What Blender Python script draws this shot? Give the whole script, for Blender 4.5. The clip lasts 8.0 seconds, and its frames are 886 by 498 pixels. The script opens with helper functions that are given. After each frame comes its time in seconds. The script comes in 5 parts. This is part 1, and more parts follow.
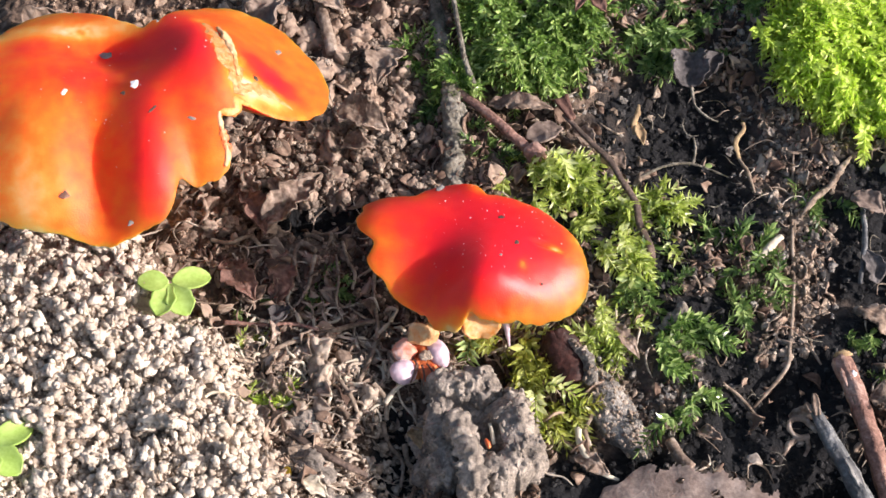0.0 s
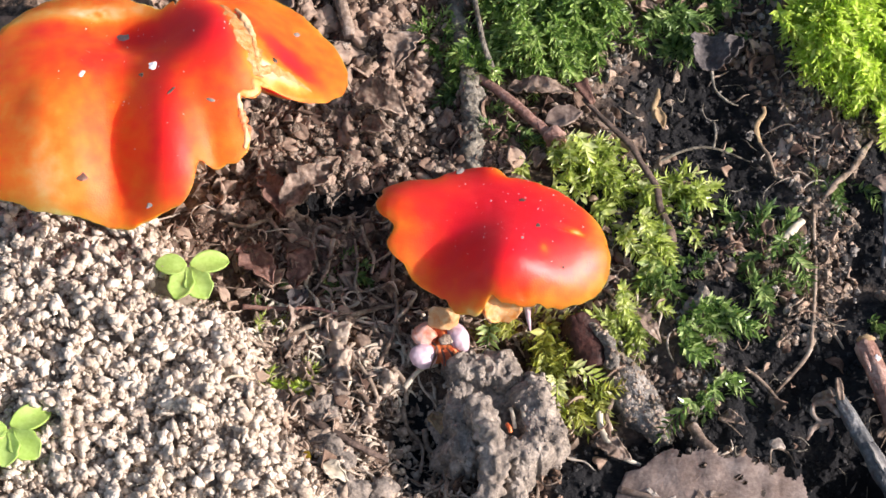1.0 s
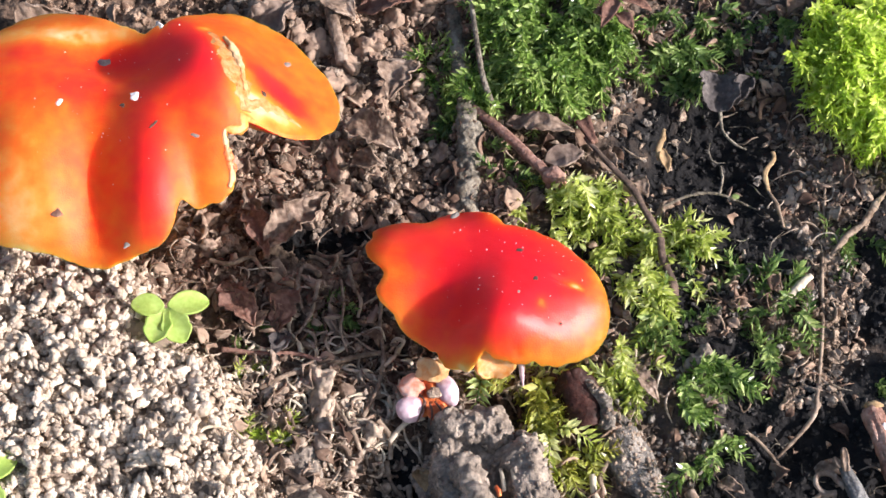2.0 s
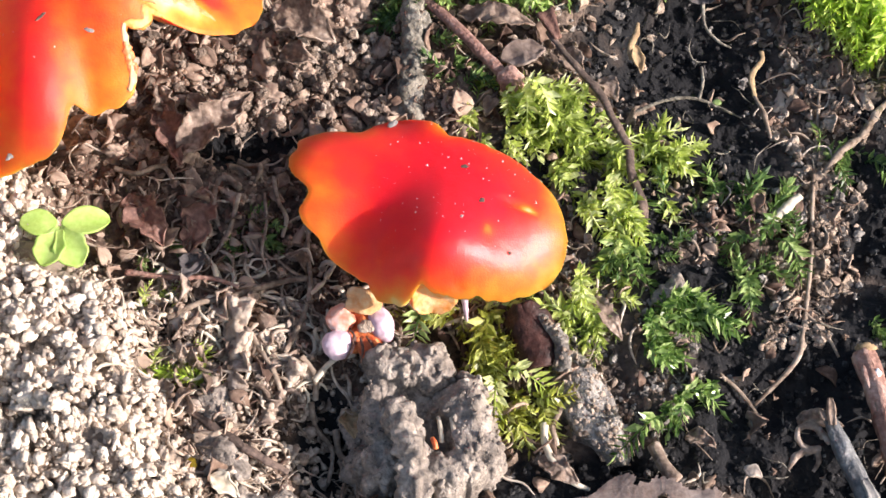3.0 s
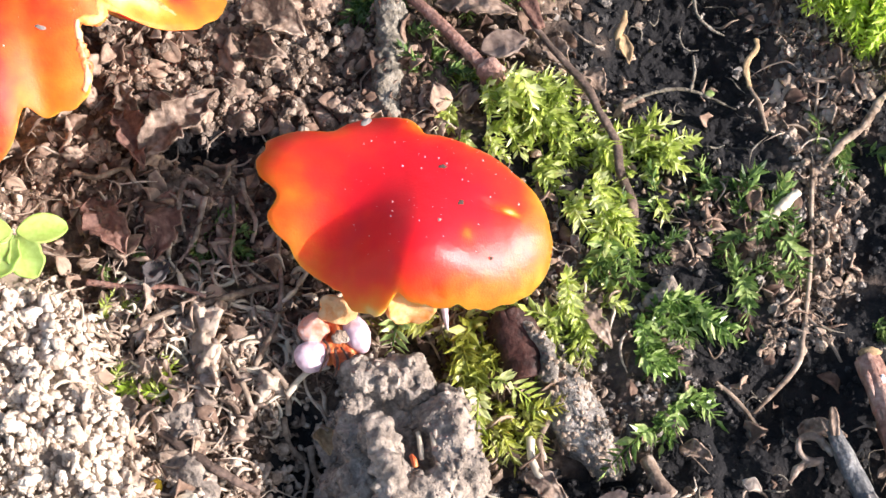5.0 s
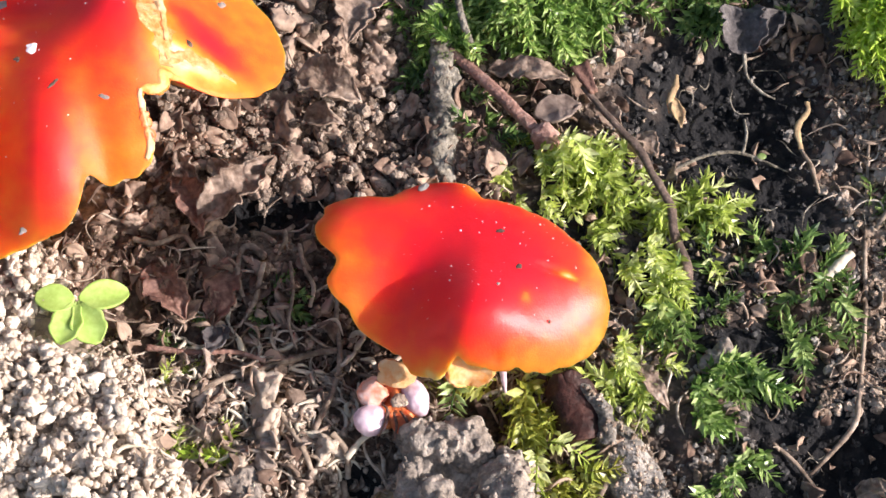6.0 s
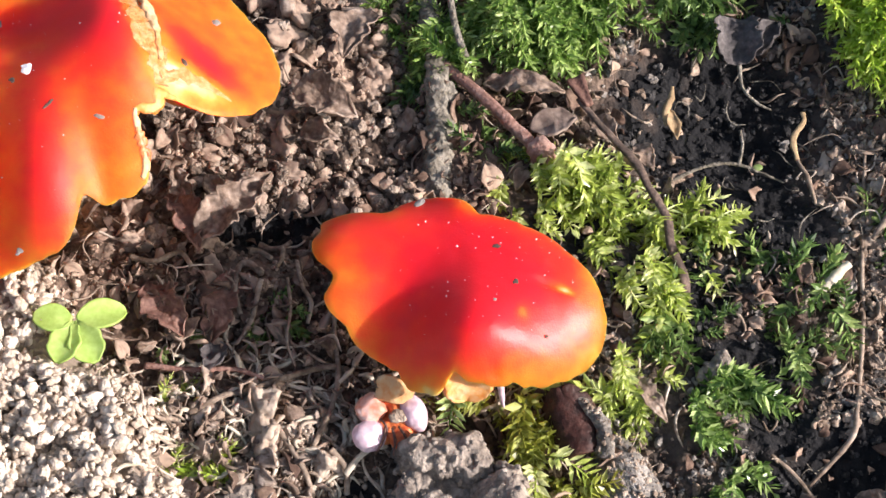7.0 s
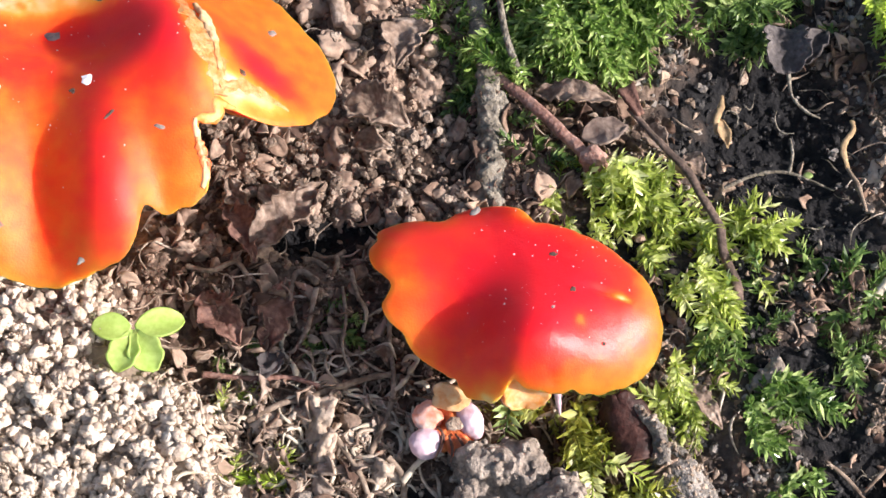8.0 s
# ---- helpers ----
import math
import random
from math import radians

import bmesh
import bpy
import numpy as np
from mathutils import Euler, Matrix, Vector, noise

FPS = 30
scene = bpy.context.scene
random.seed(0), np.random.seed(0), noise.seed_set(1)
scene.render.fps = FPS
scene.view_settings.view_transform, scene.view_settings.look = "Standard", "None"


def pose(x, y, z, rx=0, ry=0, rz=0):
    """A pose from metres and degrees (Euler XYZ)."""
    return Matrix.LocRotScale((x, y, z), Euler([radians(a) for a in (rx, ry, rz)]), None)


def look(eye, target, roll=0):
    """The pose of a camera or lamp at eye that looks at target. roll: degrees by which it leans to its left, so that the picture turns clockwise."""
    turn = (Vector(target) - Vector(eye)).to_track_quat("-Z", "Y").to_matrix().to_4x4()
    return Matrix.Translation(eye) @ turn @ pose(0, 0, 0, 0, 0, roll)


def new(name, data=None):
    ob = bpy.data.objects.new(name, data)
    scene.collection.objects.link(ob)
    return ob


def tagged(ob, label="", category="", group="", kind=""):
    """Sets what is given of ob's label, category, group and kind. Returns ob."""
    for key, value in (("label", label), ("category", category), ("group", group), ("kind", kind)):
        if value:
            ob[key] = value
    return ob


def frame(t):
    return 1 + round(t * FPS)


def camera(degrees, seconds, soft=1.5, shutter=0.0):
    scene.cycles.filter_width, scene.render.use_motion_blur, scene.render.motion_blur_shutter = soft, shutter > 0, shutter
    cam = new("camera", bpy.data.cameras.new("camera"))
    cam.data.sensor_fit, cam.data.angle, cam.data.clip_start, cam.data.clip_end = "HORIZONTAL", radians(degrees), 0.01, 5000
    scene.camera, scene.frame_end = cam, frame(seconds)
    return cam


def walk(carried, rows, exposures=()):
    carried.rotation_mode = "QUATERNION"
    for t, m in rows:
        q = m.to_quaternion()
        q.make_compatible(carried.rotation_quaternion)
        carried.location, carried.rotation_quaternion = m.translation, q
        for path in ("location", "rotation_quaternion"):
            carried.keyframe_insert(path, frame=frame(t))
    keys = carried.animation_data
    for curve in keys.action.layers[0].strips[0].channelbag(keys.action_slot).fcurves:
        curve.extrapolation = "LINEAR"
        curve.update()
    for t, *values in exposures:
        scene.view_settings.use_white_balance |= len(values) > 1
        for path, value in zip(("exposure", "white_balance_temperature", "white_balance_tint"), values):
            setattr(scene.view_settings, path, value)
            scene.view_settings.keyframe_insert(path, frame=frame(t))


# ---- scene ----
cam = camera(24.95, 8.0, 1.55)
PATH = [
    (0, (-0.01666, -0.16053, 0.28279), (-0.00880, 0.00493, 0.00000), 1.45),
    (0.2, (-0.01491, -0.15958, 0.28090), (-0.00296, 0.00727, 0.00000), 2.64),
    (0.3, (-0.01403, -0.15910, 0.27996), (-0.00223, 0.00733, 0.00000), 2.44),
    (0.5, (-0.01345, -0.15873, 0.27864), (-0.00534, 0.00418, 0.00000), 1.53),
    (0.7, (-0.01561, -0.15975, 0.27882), (-0.00845, 0.00627, 0.00000), 0.70),
    (0.8, (-0.01728, -0.16055, 0.27920), (-0.00992, 0.00498, 0.00000), 0.75),
    (1, (-0.02005, -0.16181, 0.27923), (-0.01200, 0.00202, 0.00000), 1.55),
    (1.2, (-0.01942, -0.16101, 0.27528), (-0.01147, 0.00040, 0.00000), 1.66),
    (2.3, (-0.02331, -0.13208, 0.27158), (-0.01069, 0.01186, 0.00000), 5.88),
    (2.5, (-0.01685, -0.12650, 0.26739), (-0.00564, 0.00970, 0.00000), 5.75),
    (2.7, (-0.01481, -0.12138, 0.25843), (-0.00588, 0.00350, 0.00000), 5.47),
    (2.8, (-0.01419, -0.11890, 0.25354), (-0.00593, 0.00108, 0.00000), 5.11),
    (3, (-0.01246, -0.11482, 0.24513), (-0.00202, -0.00347, -0.00000), 6.53),
    (3.2, (-0.00884, -0.11212, 0.23980), (0.00250, -0.00530, 0.00000), 7.49),
    (3.3, (-0.00678, -0.11120, 0.23782), (0.00433, -0.00658, 0.00000), 7.82),
    (3.5, (-0.00394, -0.11046, 0.23420), (0.00730, -0.00746, 0.00000), 7.35),
    (3.7, (-0.00421, -0.11193, 0.23053), (0.00550, -0.01356, 0.00000), 7.23),
    (3.8, (-0.00498, -0.11321, 0.22887), (0.00434, -0.01526, 0.00000), 7.15),
    (4, (-0.00601, -0.11511, 0.22621), (0.00470, -0.01717, 0.00000), 7.30),
    (4.2, (-0.00509, -0.11555, 0.22424), (0.00175, -0.01543, 0.00000), 5.07),
    (4.3, (-0.00438, -0.11544, 0.22358), (0.00089, -0.01436, 0.00000), 4.37),
    (4.5, (-0.00387, -0.11432, 0.22372), (0.00557, -0.01666, -0.00000), 6.63),
    (4.7, (-0.00533, -0.11114, 0.22717), (0.00611, -0.01378, 0.00000), 7.75),
    (4.8, (-0.00652, -0.10909, 0.22961), (0.00400, -0.01029, 0.00000), 7.05),
    (5, (-0.00941, -0.10596, 0.23330), (0.00068, -0.00288, 0.00000), 6.01),
    (5.2, (-0.01455, -0.10819, 0.23008), (-0.00494, -0.00473, 0.00000), 5.68),
    (6.3, (-0.01278, -0.10555, 0.23804), (-0.00662, 0.00920, 0.00000), 3.10),
    (6.5, (-0.01242, -0.10511, 0.23901), (-0.00653, 0.00969, 0.00000), 2.65),
    (6.8, (-0.01220, -0.10492, 0.23734), (-0.00794, 0.01033, -0.00000), 2.19),
    (7, (-0.01244, -0.10491, 0.23634), (-0.00614, 0.00818, -0.00000), 2.88),
    (7.5, (-0.01483, -0.10478, 0.24048), (-0.00899, 0.01149, 0.00000), 2.51),
    (8, (-0.01866, -0.10618, 0.23721), (-0.01313, 0.00947, 0.00000), 2.28),
]
walk(cam, [(t, look(eye, target, roll)) for t, eye, target, roll in PATH], [
    (0.0, 0.56), (1.2, 0.56), (2.5, 0.74), (3.5, 1.0), (4.0, 1.14), (4.6, 1.02), (5.2, 1.0), (6.5, 0.68), (8.0, 0.74)])

# ---- sky and sun ----
SUN_EL, SUN_AZ = radians(28.5), radians(104.5)      # azimuth clockwise from +y
world = bpy.data.worlds.new("sky")
scene.world = world
world.use_nodes = True
sky = world.node_tree.nodes.new("ShaderNodeTexSky")
sky.sky_type, sky.sun_disc, sky.sun_elevation, sky.sun_rotation = "NISHITA", False, SUN_EL, SUN_AZ
sky.air_density, sky.dust_density, sky.ozone_density = 1.0, 3.0, 0.6
back = world.node_tree.nodes["Background"]
back.inputs["Strength"].default_value = 0.115
world.node_tree.links.new(sky.outputs["Color"], back.inputs["Color"])
sun = new("sun", bpy.data.lights.new("sun", "SUN"))
sun.data.energy, sun.data.angle, sun.data.color = 4.8, radians(0.55), (1.0, 0.905, 0.9)
SUN_DIR = Vector((math.cos(SUN_EL) * math.sin(SUN_AZ), math.cos(SUN_EL) * math.cos(SUN_AZ), math.sin(SUN_EL)))
sun.matrix_world = look(SUN_DIR, (0, 0, 0))

# ---- building helpers: all lengths below are millimetres ----
MM = 0.001
rng = np.random.default_rng(7)
BASE = {}


def hash3(i, j, k):
    n = (i * 73856093) ^ (j * 19349663) ^ (k * 83492791)
    n = (n ^ (n >> 13)) * 1274126177
    return ((n ^ (n >> 16)) & 0xFFFF) / 32767.5 - 1.0


def vnoise(p, size, seed=0):
    """Smooth noise from -1 to 1 at points p, with lumps of that size."""
    p = np.asarray(p, float) / size + seed * 17.3
    i = np.floor(p).astype(np.int64)
    f = p - i
    f = f * f * (3 - 2 * f)
    out = 0
    for a in (0, 1):
        for b in (0, 1):
            for c in (0, 1):
                w = (f[..., 0] if a else 1 - f[..., 0]) * (f[..., 1] if b else 1 - f[..., 1]) * (f[..., 2] if c else 1 - f[..., 2])
                out = out + w * hash3(i[..., 0] + a, i[..., 1] + b, i[..., 2] + c)
    return out


def fbm(p, size, octaves=3, seed=0):
    return sum(vnoise(p, size / 2**o, seed + o) / 2**o for o in range(octaves))


def grains(p, size, seed=0):
    """Rounded grains packed side by side: 1 on a grain's crown, 0 in the cracks."""
    p = np.asarray(p, float) / size + seed * 11.7
    i = np.floor(p).astype(np.int64)
    best = np.full(p.shape[:-1], 9.0)
    flat = np.ptp(p[..., 2]) < 1e-9
    for a in (-1, 0, 1):
        for b in (-1, 0, 1):
            for c in (0,) if flat else (-1, 0, 1):
                j = i + np.array([a, b, c])
                q = np.stack([j[..., 0] + 0.5 + 0.45 * hash3(j[..., 0], j[..., 1], j[..., 2] + 7), j[..., 1] + 0.5 + 0.45 * hash3(j[..., 0] + 91, j[..., 1], j[..., 2]), p[..., 2] if flat else j[..., 2] + 0.5 + 0.45 * hash3(j[..., 0], j[..., 1] + 57, j[..., 2])], -1)
                best = np.minimum(best, ((p - q) ** 2).sum(-1) * (1 + 0.5 * hash3(j[..., 0] + 3, j[..., 1] + 5, j[..., 2])))
    return np.sqrt(np.clip(1 - best / 0.6, 0, 1))


def flat3(x, y):
    return np.stack([x, y, 0 * x], -1)


def step(a, b, x):
    t = np.clip((x - a) / (b - a), 0, 1)
    return t * t * (3 - 2 * t)


def mesh_of(name, verts, faces, material, smooth=True, attrs=None):
    """A mesh from vertices in millimetres and an array (or list) of faces."""
    me = bpy.data.meshes.new(name)
    verts = np.asarray(verts, np.float32) * MM
    if isinstance(faces, np.ndarray):
        n, k = faces.shape
        me.vertices.add(len(verts))
        me.vertices.foreach_set("co", verts.ravel())
        me.loops.add(n * k)
        me.loops.foreach_set("vertex_index", faces.astype(np.int32).ravel())
        me.polygons.add(n)
        me.polygons.foreach_set("loop_start", np.arange(0, n * k, k, dtype=np.int32))
        me.update(calc_edges=True)
        me.validate()
    else:
        me.from_pydata([tuple(map(float, v)) for v in verts], [], [tuple(map(int, f)) for f in faces])
    me.polygons.foreach_set("use_smooth", np.full(len(me.polygons), smooth))
    for key, values in (attrs or {}).items():
        me.attributes.new(key, "FLOAT", "POINT").data.foreach_set("value", np.asarray(values, np.float32))
    me.materials.append(material)
    return me


def thing(name, base, label, category, group="", kind=""):
    """An empty at its base that holds the parts of one thing."""
    ob = new(name)
    ob.empty_display_size = 0.003
    ob.location = Vector(base) * MM
    BASE[ob] = np.array(base, float)
    return tagged(ob, label, category, group, kind)


def part(name, geo, material, parent, label="", smooth=True, attrs=None):
    """One mesh under a thing or a part; geo is (vertices in world millimetres, faces)."""
    origin = BASE[parent]
    ob = new(name, mesh_of(name, np.asarray(geo[0]) - origin, geo[1], material, smooth, attrs))
    ob.parent = parent
    BASE[ob] = origin
    return tagged(ob, label)


def single(name, geo, material, label, category, group="", kind="", smooth=True, attrs=None):
    """A thing that is one mesh, with its origin at its lowest middle point."""
    v = np.asarray(geo[0], float)
    base = np.array([v[:, 0].mean(), v[:, 1].mean(), v[:, 2].min()])
    ob = new(name, mesh_of(name, v - base, geo[1], material, smooth, attrs))
    ob.location = Vector(base) * MM
    BASE[ob] = base
    return tagged(ob, label, category, group, kind)


def join(geos):
    vs, fs, n = [], [], 0
    for v, f in geos:
        vs.append(np.asarray(v))
        fs.append(np.asarray(f) + n)
        n += len(v)
    return np.concatenate(vs), np.concatenate(fs)


def ico(sub):
    bm = bmesh.new()
    bmesh.ops.create_icosphere(bm, subdivisions=sub, radius=1)
    v = np.array([tuple(a.co) for a in bm.verts])
    f = np.array([[a.index for a in p.verts] for p in bm.faces])
    bm.free()
    return v, f


ICO = {n: ico(n) for n in (1, 2, 3, 4, 5)}


def spline(points, n):
    """n points along a smooth curve through the given ones."""
    p = np.array(points, float)
    if len(p) == 2:
        return p[0] + (p[1] - p[0]) * np.linspace(0, 1, n)[:, None]
    q = np.vstack([2 * p[0] - p[1], p, 2 * p[-1] - p[-2]])
    out = []
    for s in np.linspace(0, len(p) - 1 - 1e-6, n):
        i = int(s)
        t = s - i
        a, b, c, d = q[i : i + 4]
        out.append(0.5 * (2 * b + (c - a) * t + (2 * a - 5 * b + 4 * c - d) * t * t + (3 * b - a - 3 * c + d) * t**3))
    return np.array(out)


def tube(points, radii, n=24, sides=8, rough=0.0, size=1.5, seed=0, ridges=0, flat=1.0):
    """A closed tube along a curve, with a radius for each given point, and rough, perhaps ridged, skin. Quads, its ends drawn to a point."""
    c = spline(points, n)
    r = np.interp(np.linspace(0, 1, n), np.linspace(0, 1, len(radii)), radii)
    d = np.gradient(c, axis=0)
    d /= np.linalg.norm(d, axis=1)[:, None] + 1e-9
    up = np.array([0.1, 0.2, 1.0])
    s = np.cross(d, up)
    s /= np.linalg.norm(s, axis=1)[:, None] + 1e-9
    u = np.cross(s, d)
    a = np.linspace(0, 2 * math.pi, sides, endpoint=False)
    ring = c[:, None] + r[:, None, None] * (np.cos(a)[None, :, None] * s[:, None] + flat * np.sin(a)[None, :, None] * u[:, None])
    if rough:
        k = 1 + rough * vnoise(ring * [1, 1, 1], size, seed)
        if ridges:
            k = k + rough * 0.7 * np.sin(a * ridges)[None]
        ring = c[:, None] + (ring - c[:, None]) * k[..., None]
    v = np.concatenate([c[:1] - d[:1] * r[0] * 0.2, ring.reshape(-1, 3), c[-1:] + d[-1:] * r[-1] * 0.2])
    i, j = np.meshgrid(np.arange(n - 1), np.arange(sides), indexing="ij")
    a0, a1 = 1 + i * sides + j, 1 + i * sides + (j + 1) % sides
    quads = np.stack([a0, a0 + sides, a1 + sides, a1], -1).reshape(-1, 4)
    j = np.arange(sides)
    last = 1 + (n - 1) * sides
    tris = np.concatenate([np.stack([0 * j, 1 + j, 1 + (j + 1) % sides], -1), np.stack([0 * j + len(v) - 1, last + (j + 1) % sides, last + j], -1)])
    f = np.concatenate([quads[:, [0, 1, 2]], quads[:, [0, 2, 3]], tris])
    return v, f[:, ::-1]


def lump(center, radii, sub=3, rough=0.25, size=1.0, seed=0, turn=(0, 0, 0), octaves=3):
    """A rough rounded body."""
    v, f = ICO[sub]
    v = v * np.array(radii, float)
    v = v * (1 + rough * fbm(v + seed * 3.1, size * max(radii), octaves, seed))[:, None]
    v = v @ np.array(Euler([radians(a) for a in turn]).to_matrix()).T
    return v + np.array(center, float), f


def sheet(nu, nv, shape, thick):
    """A thin closed body: shape(u, v) gives the middle surface, u and v from 0 to 1."""
    u, v = np.meshgrid(np.linspace(0, 1, nu), np.linspace(0, 1, nv), indexing="ij")
    p = shape(u, v)
    n = np.cross(np.gradient(p, axis=0), np.gradient(p, axis=1))
    n /= np.linalg.norm(n, axis=-1, keepdims=True) + 1e-9
    top, low = (p + n * thick / 2).reshape(-1, 3), (p - n * thick / 2).reshape(-1, 3)
    i, j = np.meshgrid(np.arange(nu - 1), np.arange(nv - 1), indexing="ij")
    q = np.stack([i * nv + j, (i + 1) * nv + j, (i + 1) * nv + j + 1, i * nv + j + 1], -1).reshape(-1, 4)
    m = nu * nv
    edge = [k * nv for k in range(nu)] + [(nu - 1) * nv + k for k in range(1, nv)] + [k * nv + nv - 1 for k in range(nu - 2, -1, -1)] + [k for k in range(nv - 2, 0, -1)]
    e = np.array(edge)
    rim = np.stack([e, e + m, np.roll(e, -1) + m, np.roll(e, -1)], -1)
    q = np.concatenate([q, q[:, ::-1] + m, rim])
    return np.concatenate([top, low]), np.concatenate([q[:, [0, 1, 2]], q[:, [0, 2, 3]]])


def blade(base, tip, width, thick=0.15, curl=0.0, sag=0.0, nu=10, nv=5, shape=None, rag=0.0, seed=0, side=None, holes=0.0):
    """A leaf-like sheet from base to tip; shape(u) is its half width from 0 to 1."""
    b, t = np.array(base, float), np.array(tip, float)
    along = t - b
    length = np.linalg.norm(along)
    along /= length
    across = np.cross([0, 0, 1.0], along) if side is None else np.array(side, float)
    across = across - along * (across @ along)
    across /= np.linalg.norm(across)
    up = np.cross(along, across)
    shape = shape or (lambda u: np.sin(math.pi * np.clip(u, 0, 1) ** 0.8) ** 0.8)

    def f(u, v):
        s = 2 * v - 1
        w = width / 2 * np.maximum(shape(u), 0.04)
        q = np.stack([u * length, s * 0.5 * width, 0 * u + seed], -1)
        w = w * (1 + np.abs(s) * (0.5 * rag * vnoise(q, max(0.9, width * 0.3), seed) + 0.3 * rag * vnoise(q, 0.55, seed + 1)))
        h = curl * width * (s**2) * shape(u) + sag * length * np.sin(math.pi * u)
        h = h + rag * 0.36 * width * (0.5 - np.abs(vnoise(q, max(1.2, width * 0.5), seed + 3))) + rag * 0.08 * min(width, 6.0) * vnoise(q, 1.0, seed + 7)
        return b + along * (u * length)[..., None] + across * (s * w)[..., None] + up * h[..., None]

    return sheet(nu, nv, f, thick)


def scatter(template, centers, scales, turns=None, squash=None):
    """Copies of template geometries (a list) joined into one, each at a place, size and random turn."""
    vs, fs, n = [], [], 0
    which = rng.integers(0, len(template), len(centers))
    for k, c in enumerate(centers):
        v, f = template[which[k]]
        q = rng.normal(size=4)
        w, x, y, z = q / np.linalg.norm(q)
        if turns is not None:  # about the upright, then a small lean
            c2, s2, lx, ly = math.cos(turns[k] / 2), math.sin(turns[k] / 2), *rng.normal(0, 0.16, 2)
            w, x, y, z = np.array((c2, lx * c2 + ly * s2, ly * c2 - lx * s2, s2)) / math.sqrt(1 + lx * lx + ly * ly)
        m = np.array([[1 - 2 * (y * y + z * z), 2 * (x * y - z * w), 2 * (x * z + y * w)], [2 * (x * y + z * w), 1 - 2 * (x * x + z * z), 2 * (y * z - x * w)], [2 * (x * z - y * w), 2 * (y * z + x * w), 1 - 2 * (x * x + y * y)]])
        p = (v @ m.T) * scales[k]
        if squash is not None:
            p = p * squash
        vs.append(p + c)
        fs.append(f + n)
        n += len(v)
    return np.concatenate(vs), np.concatenate(fs)


# ---- materials ----
def surface(name, colours, big=6.0, small=0.8, rough=0.9, bump=0.3, island=0.0, soft=0.0, glow_through=None, spec=0.3, detail=6.0, fine=None):
    """A rough natural surface: a ramp of colours over noise of two sizes (mm), with relief; island shifts the colour from piece to piece;
    soft is the light that goes through thin tissue."""
    m = bpy.data.materials.new(name)
    m.use_nodes = True
    nt = m.node_tree
    bs = nt.nodes["Principled BSDF"]
    co = nt.nodes.new("ShaderNodeTexCoord")

    def tex(size, d, k):
        n = nt.nodes.new("ShaderNodeTexNoise")
        n.inputs["Scale"].default_value, n.inputs["Detail"].default_value, n.inputs["Roughness"].default_value = 1000.0 / size, d, k
        nt.links.new(co.outputs["Object"], n.inputs["Vector"])
        return n.outputs["Fac"]

    def math_node(op, a, b):
        n = nt.nodes.new("ShaderNodeMath")
        n.operation = op
        for s, v in zip(n.inputs, (a, b)):
            if isinstance(v, float):
                s.default_value = v
            else:
                nt.links.new(v, s)
        return n.outputs[0]

    large, tiny = tex(big, 3.0, 0.5), tex(small * 1.2, 2.5, 0.55)
    fac = math_node("ADD", math_node("MULTIPLY", large, 0.6), math_node("MULTIPLY", tiny, 0.4))
    fac = math_node("ADD", math_node("MULTIPLY", math_node("SUBTRACT", fac, 0.5), 2.3), 0.5)
    if island:
        geo = nt.nodes.new("ShaderNodeNewGeometry")
        fac = math_node("ADD", fac, math_node("MULTIPLY", math_node("SUBTRACT", geo.outputs["Random Per Island"], 0.5), float(island)))
    ramp = nt.nodes.new("ShaderNodeValToRGB")
    els = ramp.color_ramp.elements
    while len(els) < len(colours):
        els.new(0.5)
    for e, (p, c) in zip(els, colours):
        e.position, e.color = p, (*c, 1)
    nt.links.new(fac, ramp.inputs["Fac"])
    nt.links.new(ramp.outputs["Color"], bs.inputs["Base Color"])
    bs.inputs["Roughness"].default_value = rough
    bs.inputs["Specular IOR Level"].default_value = spec
    if bump:
        bp = nt.nodes.new("ShaderNodeBump")
        bp.inputs["Strength"].default_value, bp.inputs["Distance"].default_value = 1.0, 0.7 * bump * MM
        nt.links.new(math_node("ADD", tex(small * 1.1, 1.5, 0.5), math_node("MULTIPLY", tex(fine or small * 0.5, 1.0, 0.5), 0.45)), bp.inputs["Height"])
        nt.links.new(bp.outputs["Normal"], bs.inputs["Normal"])
    if soft:
        tr = nt.nodes.new("ShaderNodeBsdfTranslucent")
        mix = nt.nodes.new("ShaderNodeMixShader")
        mix.inputs["Fac"].default_value = soft
        if glow_through:
            tr.inputs["Color"].default_value = (*glow_through, 1)
        else:
            nt.links.new(ramp.outputs["Color"], tr.inputs["Color"])
        nt.links.new(bs.outputs[0], mix.inputs[1])
        nt.links.new(tr.outputs[0], mix.inputs[2])
        nt.links.new(mix.outputs[0], nt.nodes["Material Output"].inputs["Surface"])
    return m


def blend_soil(m, key, colour):
    """Blends a soil's colour to another where the mesh says that it is damp and shade-painted, or pale."""
    nt = m.node_tree
    bs = nt.nodes["Principled BSDF"]
    at = nt.nodes.new("ShaderNodeAttribute")
    at.attribute_name = key
    mix = nt.nodes.new("ShaderNodeMix")
    mix.data_type, mix.blend_type = "RGBA", "MIX"
    nt.links.new(at.outputs["Fac"], mix.inputs["Factor"])
    nt.links.new(bs.inputs["Base Color"].links[0].from_socket, mix.inputs[6])
    mix.inputs[7].default_value = (*colour, 1)
    nt.links.new(mix.outputs[2], bs.inputs["Base Color"])


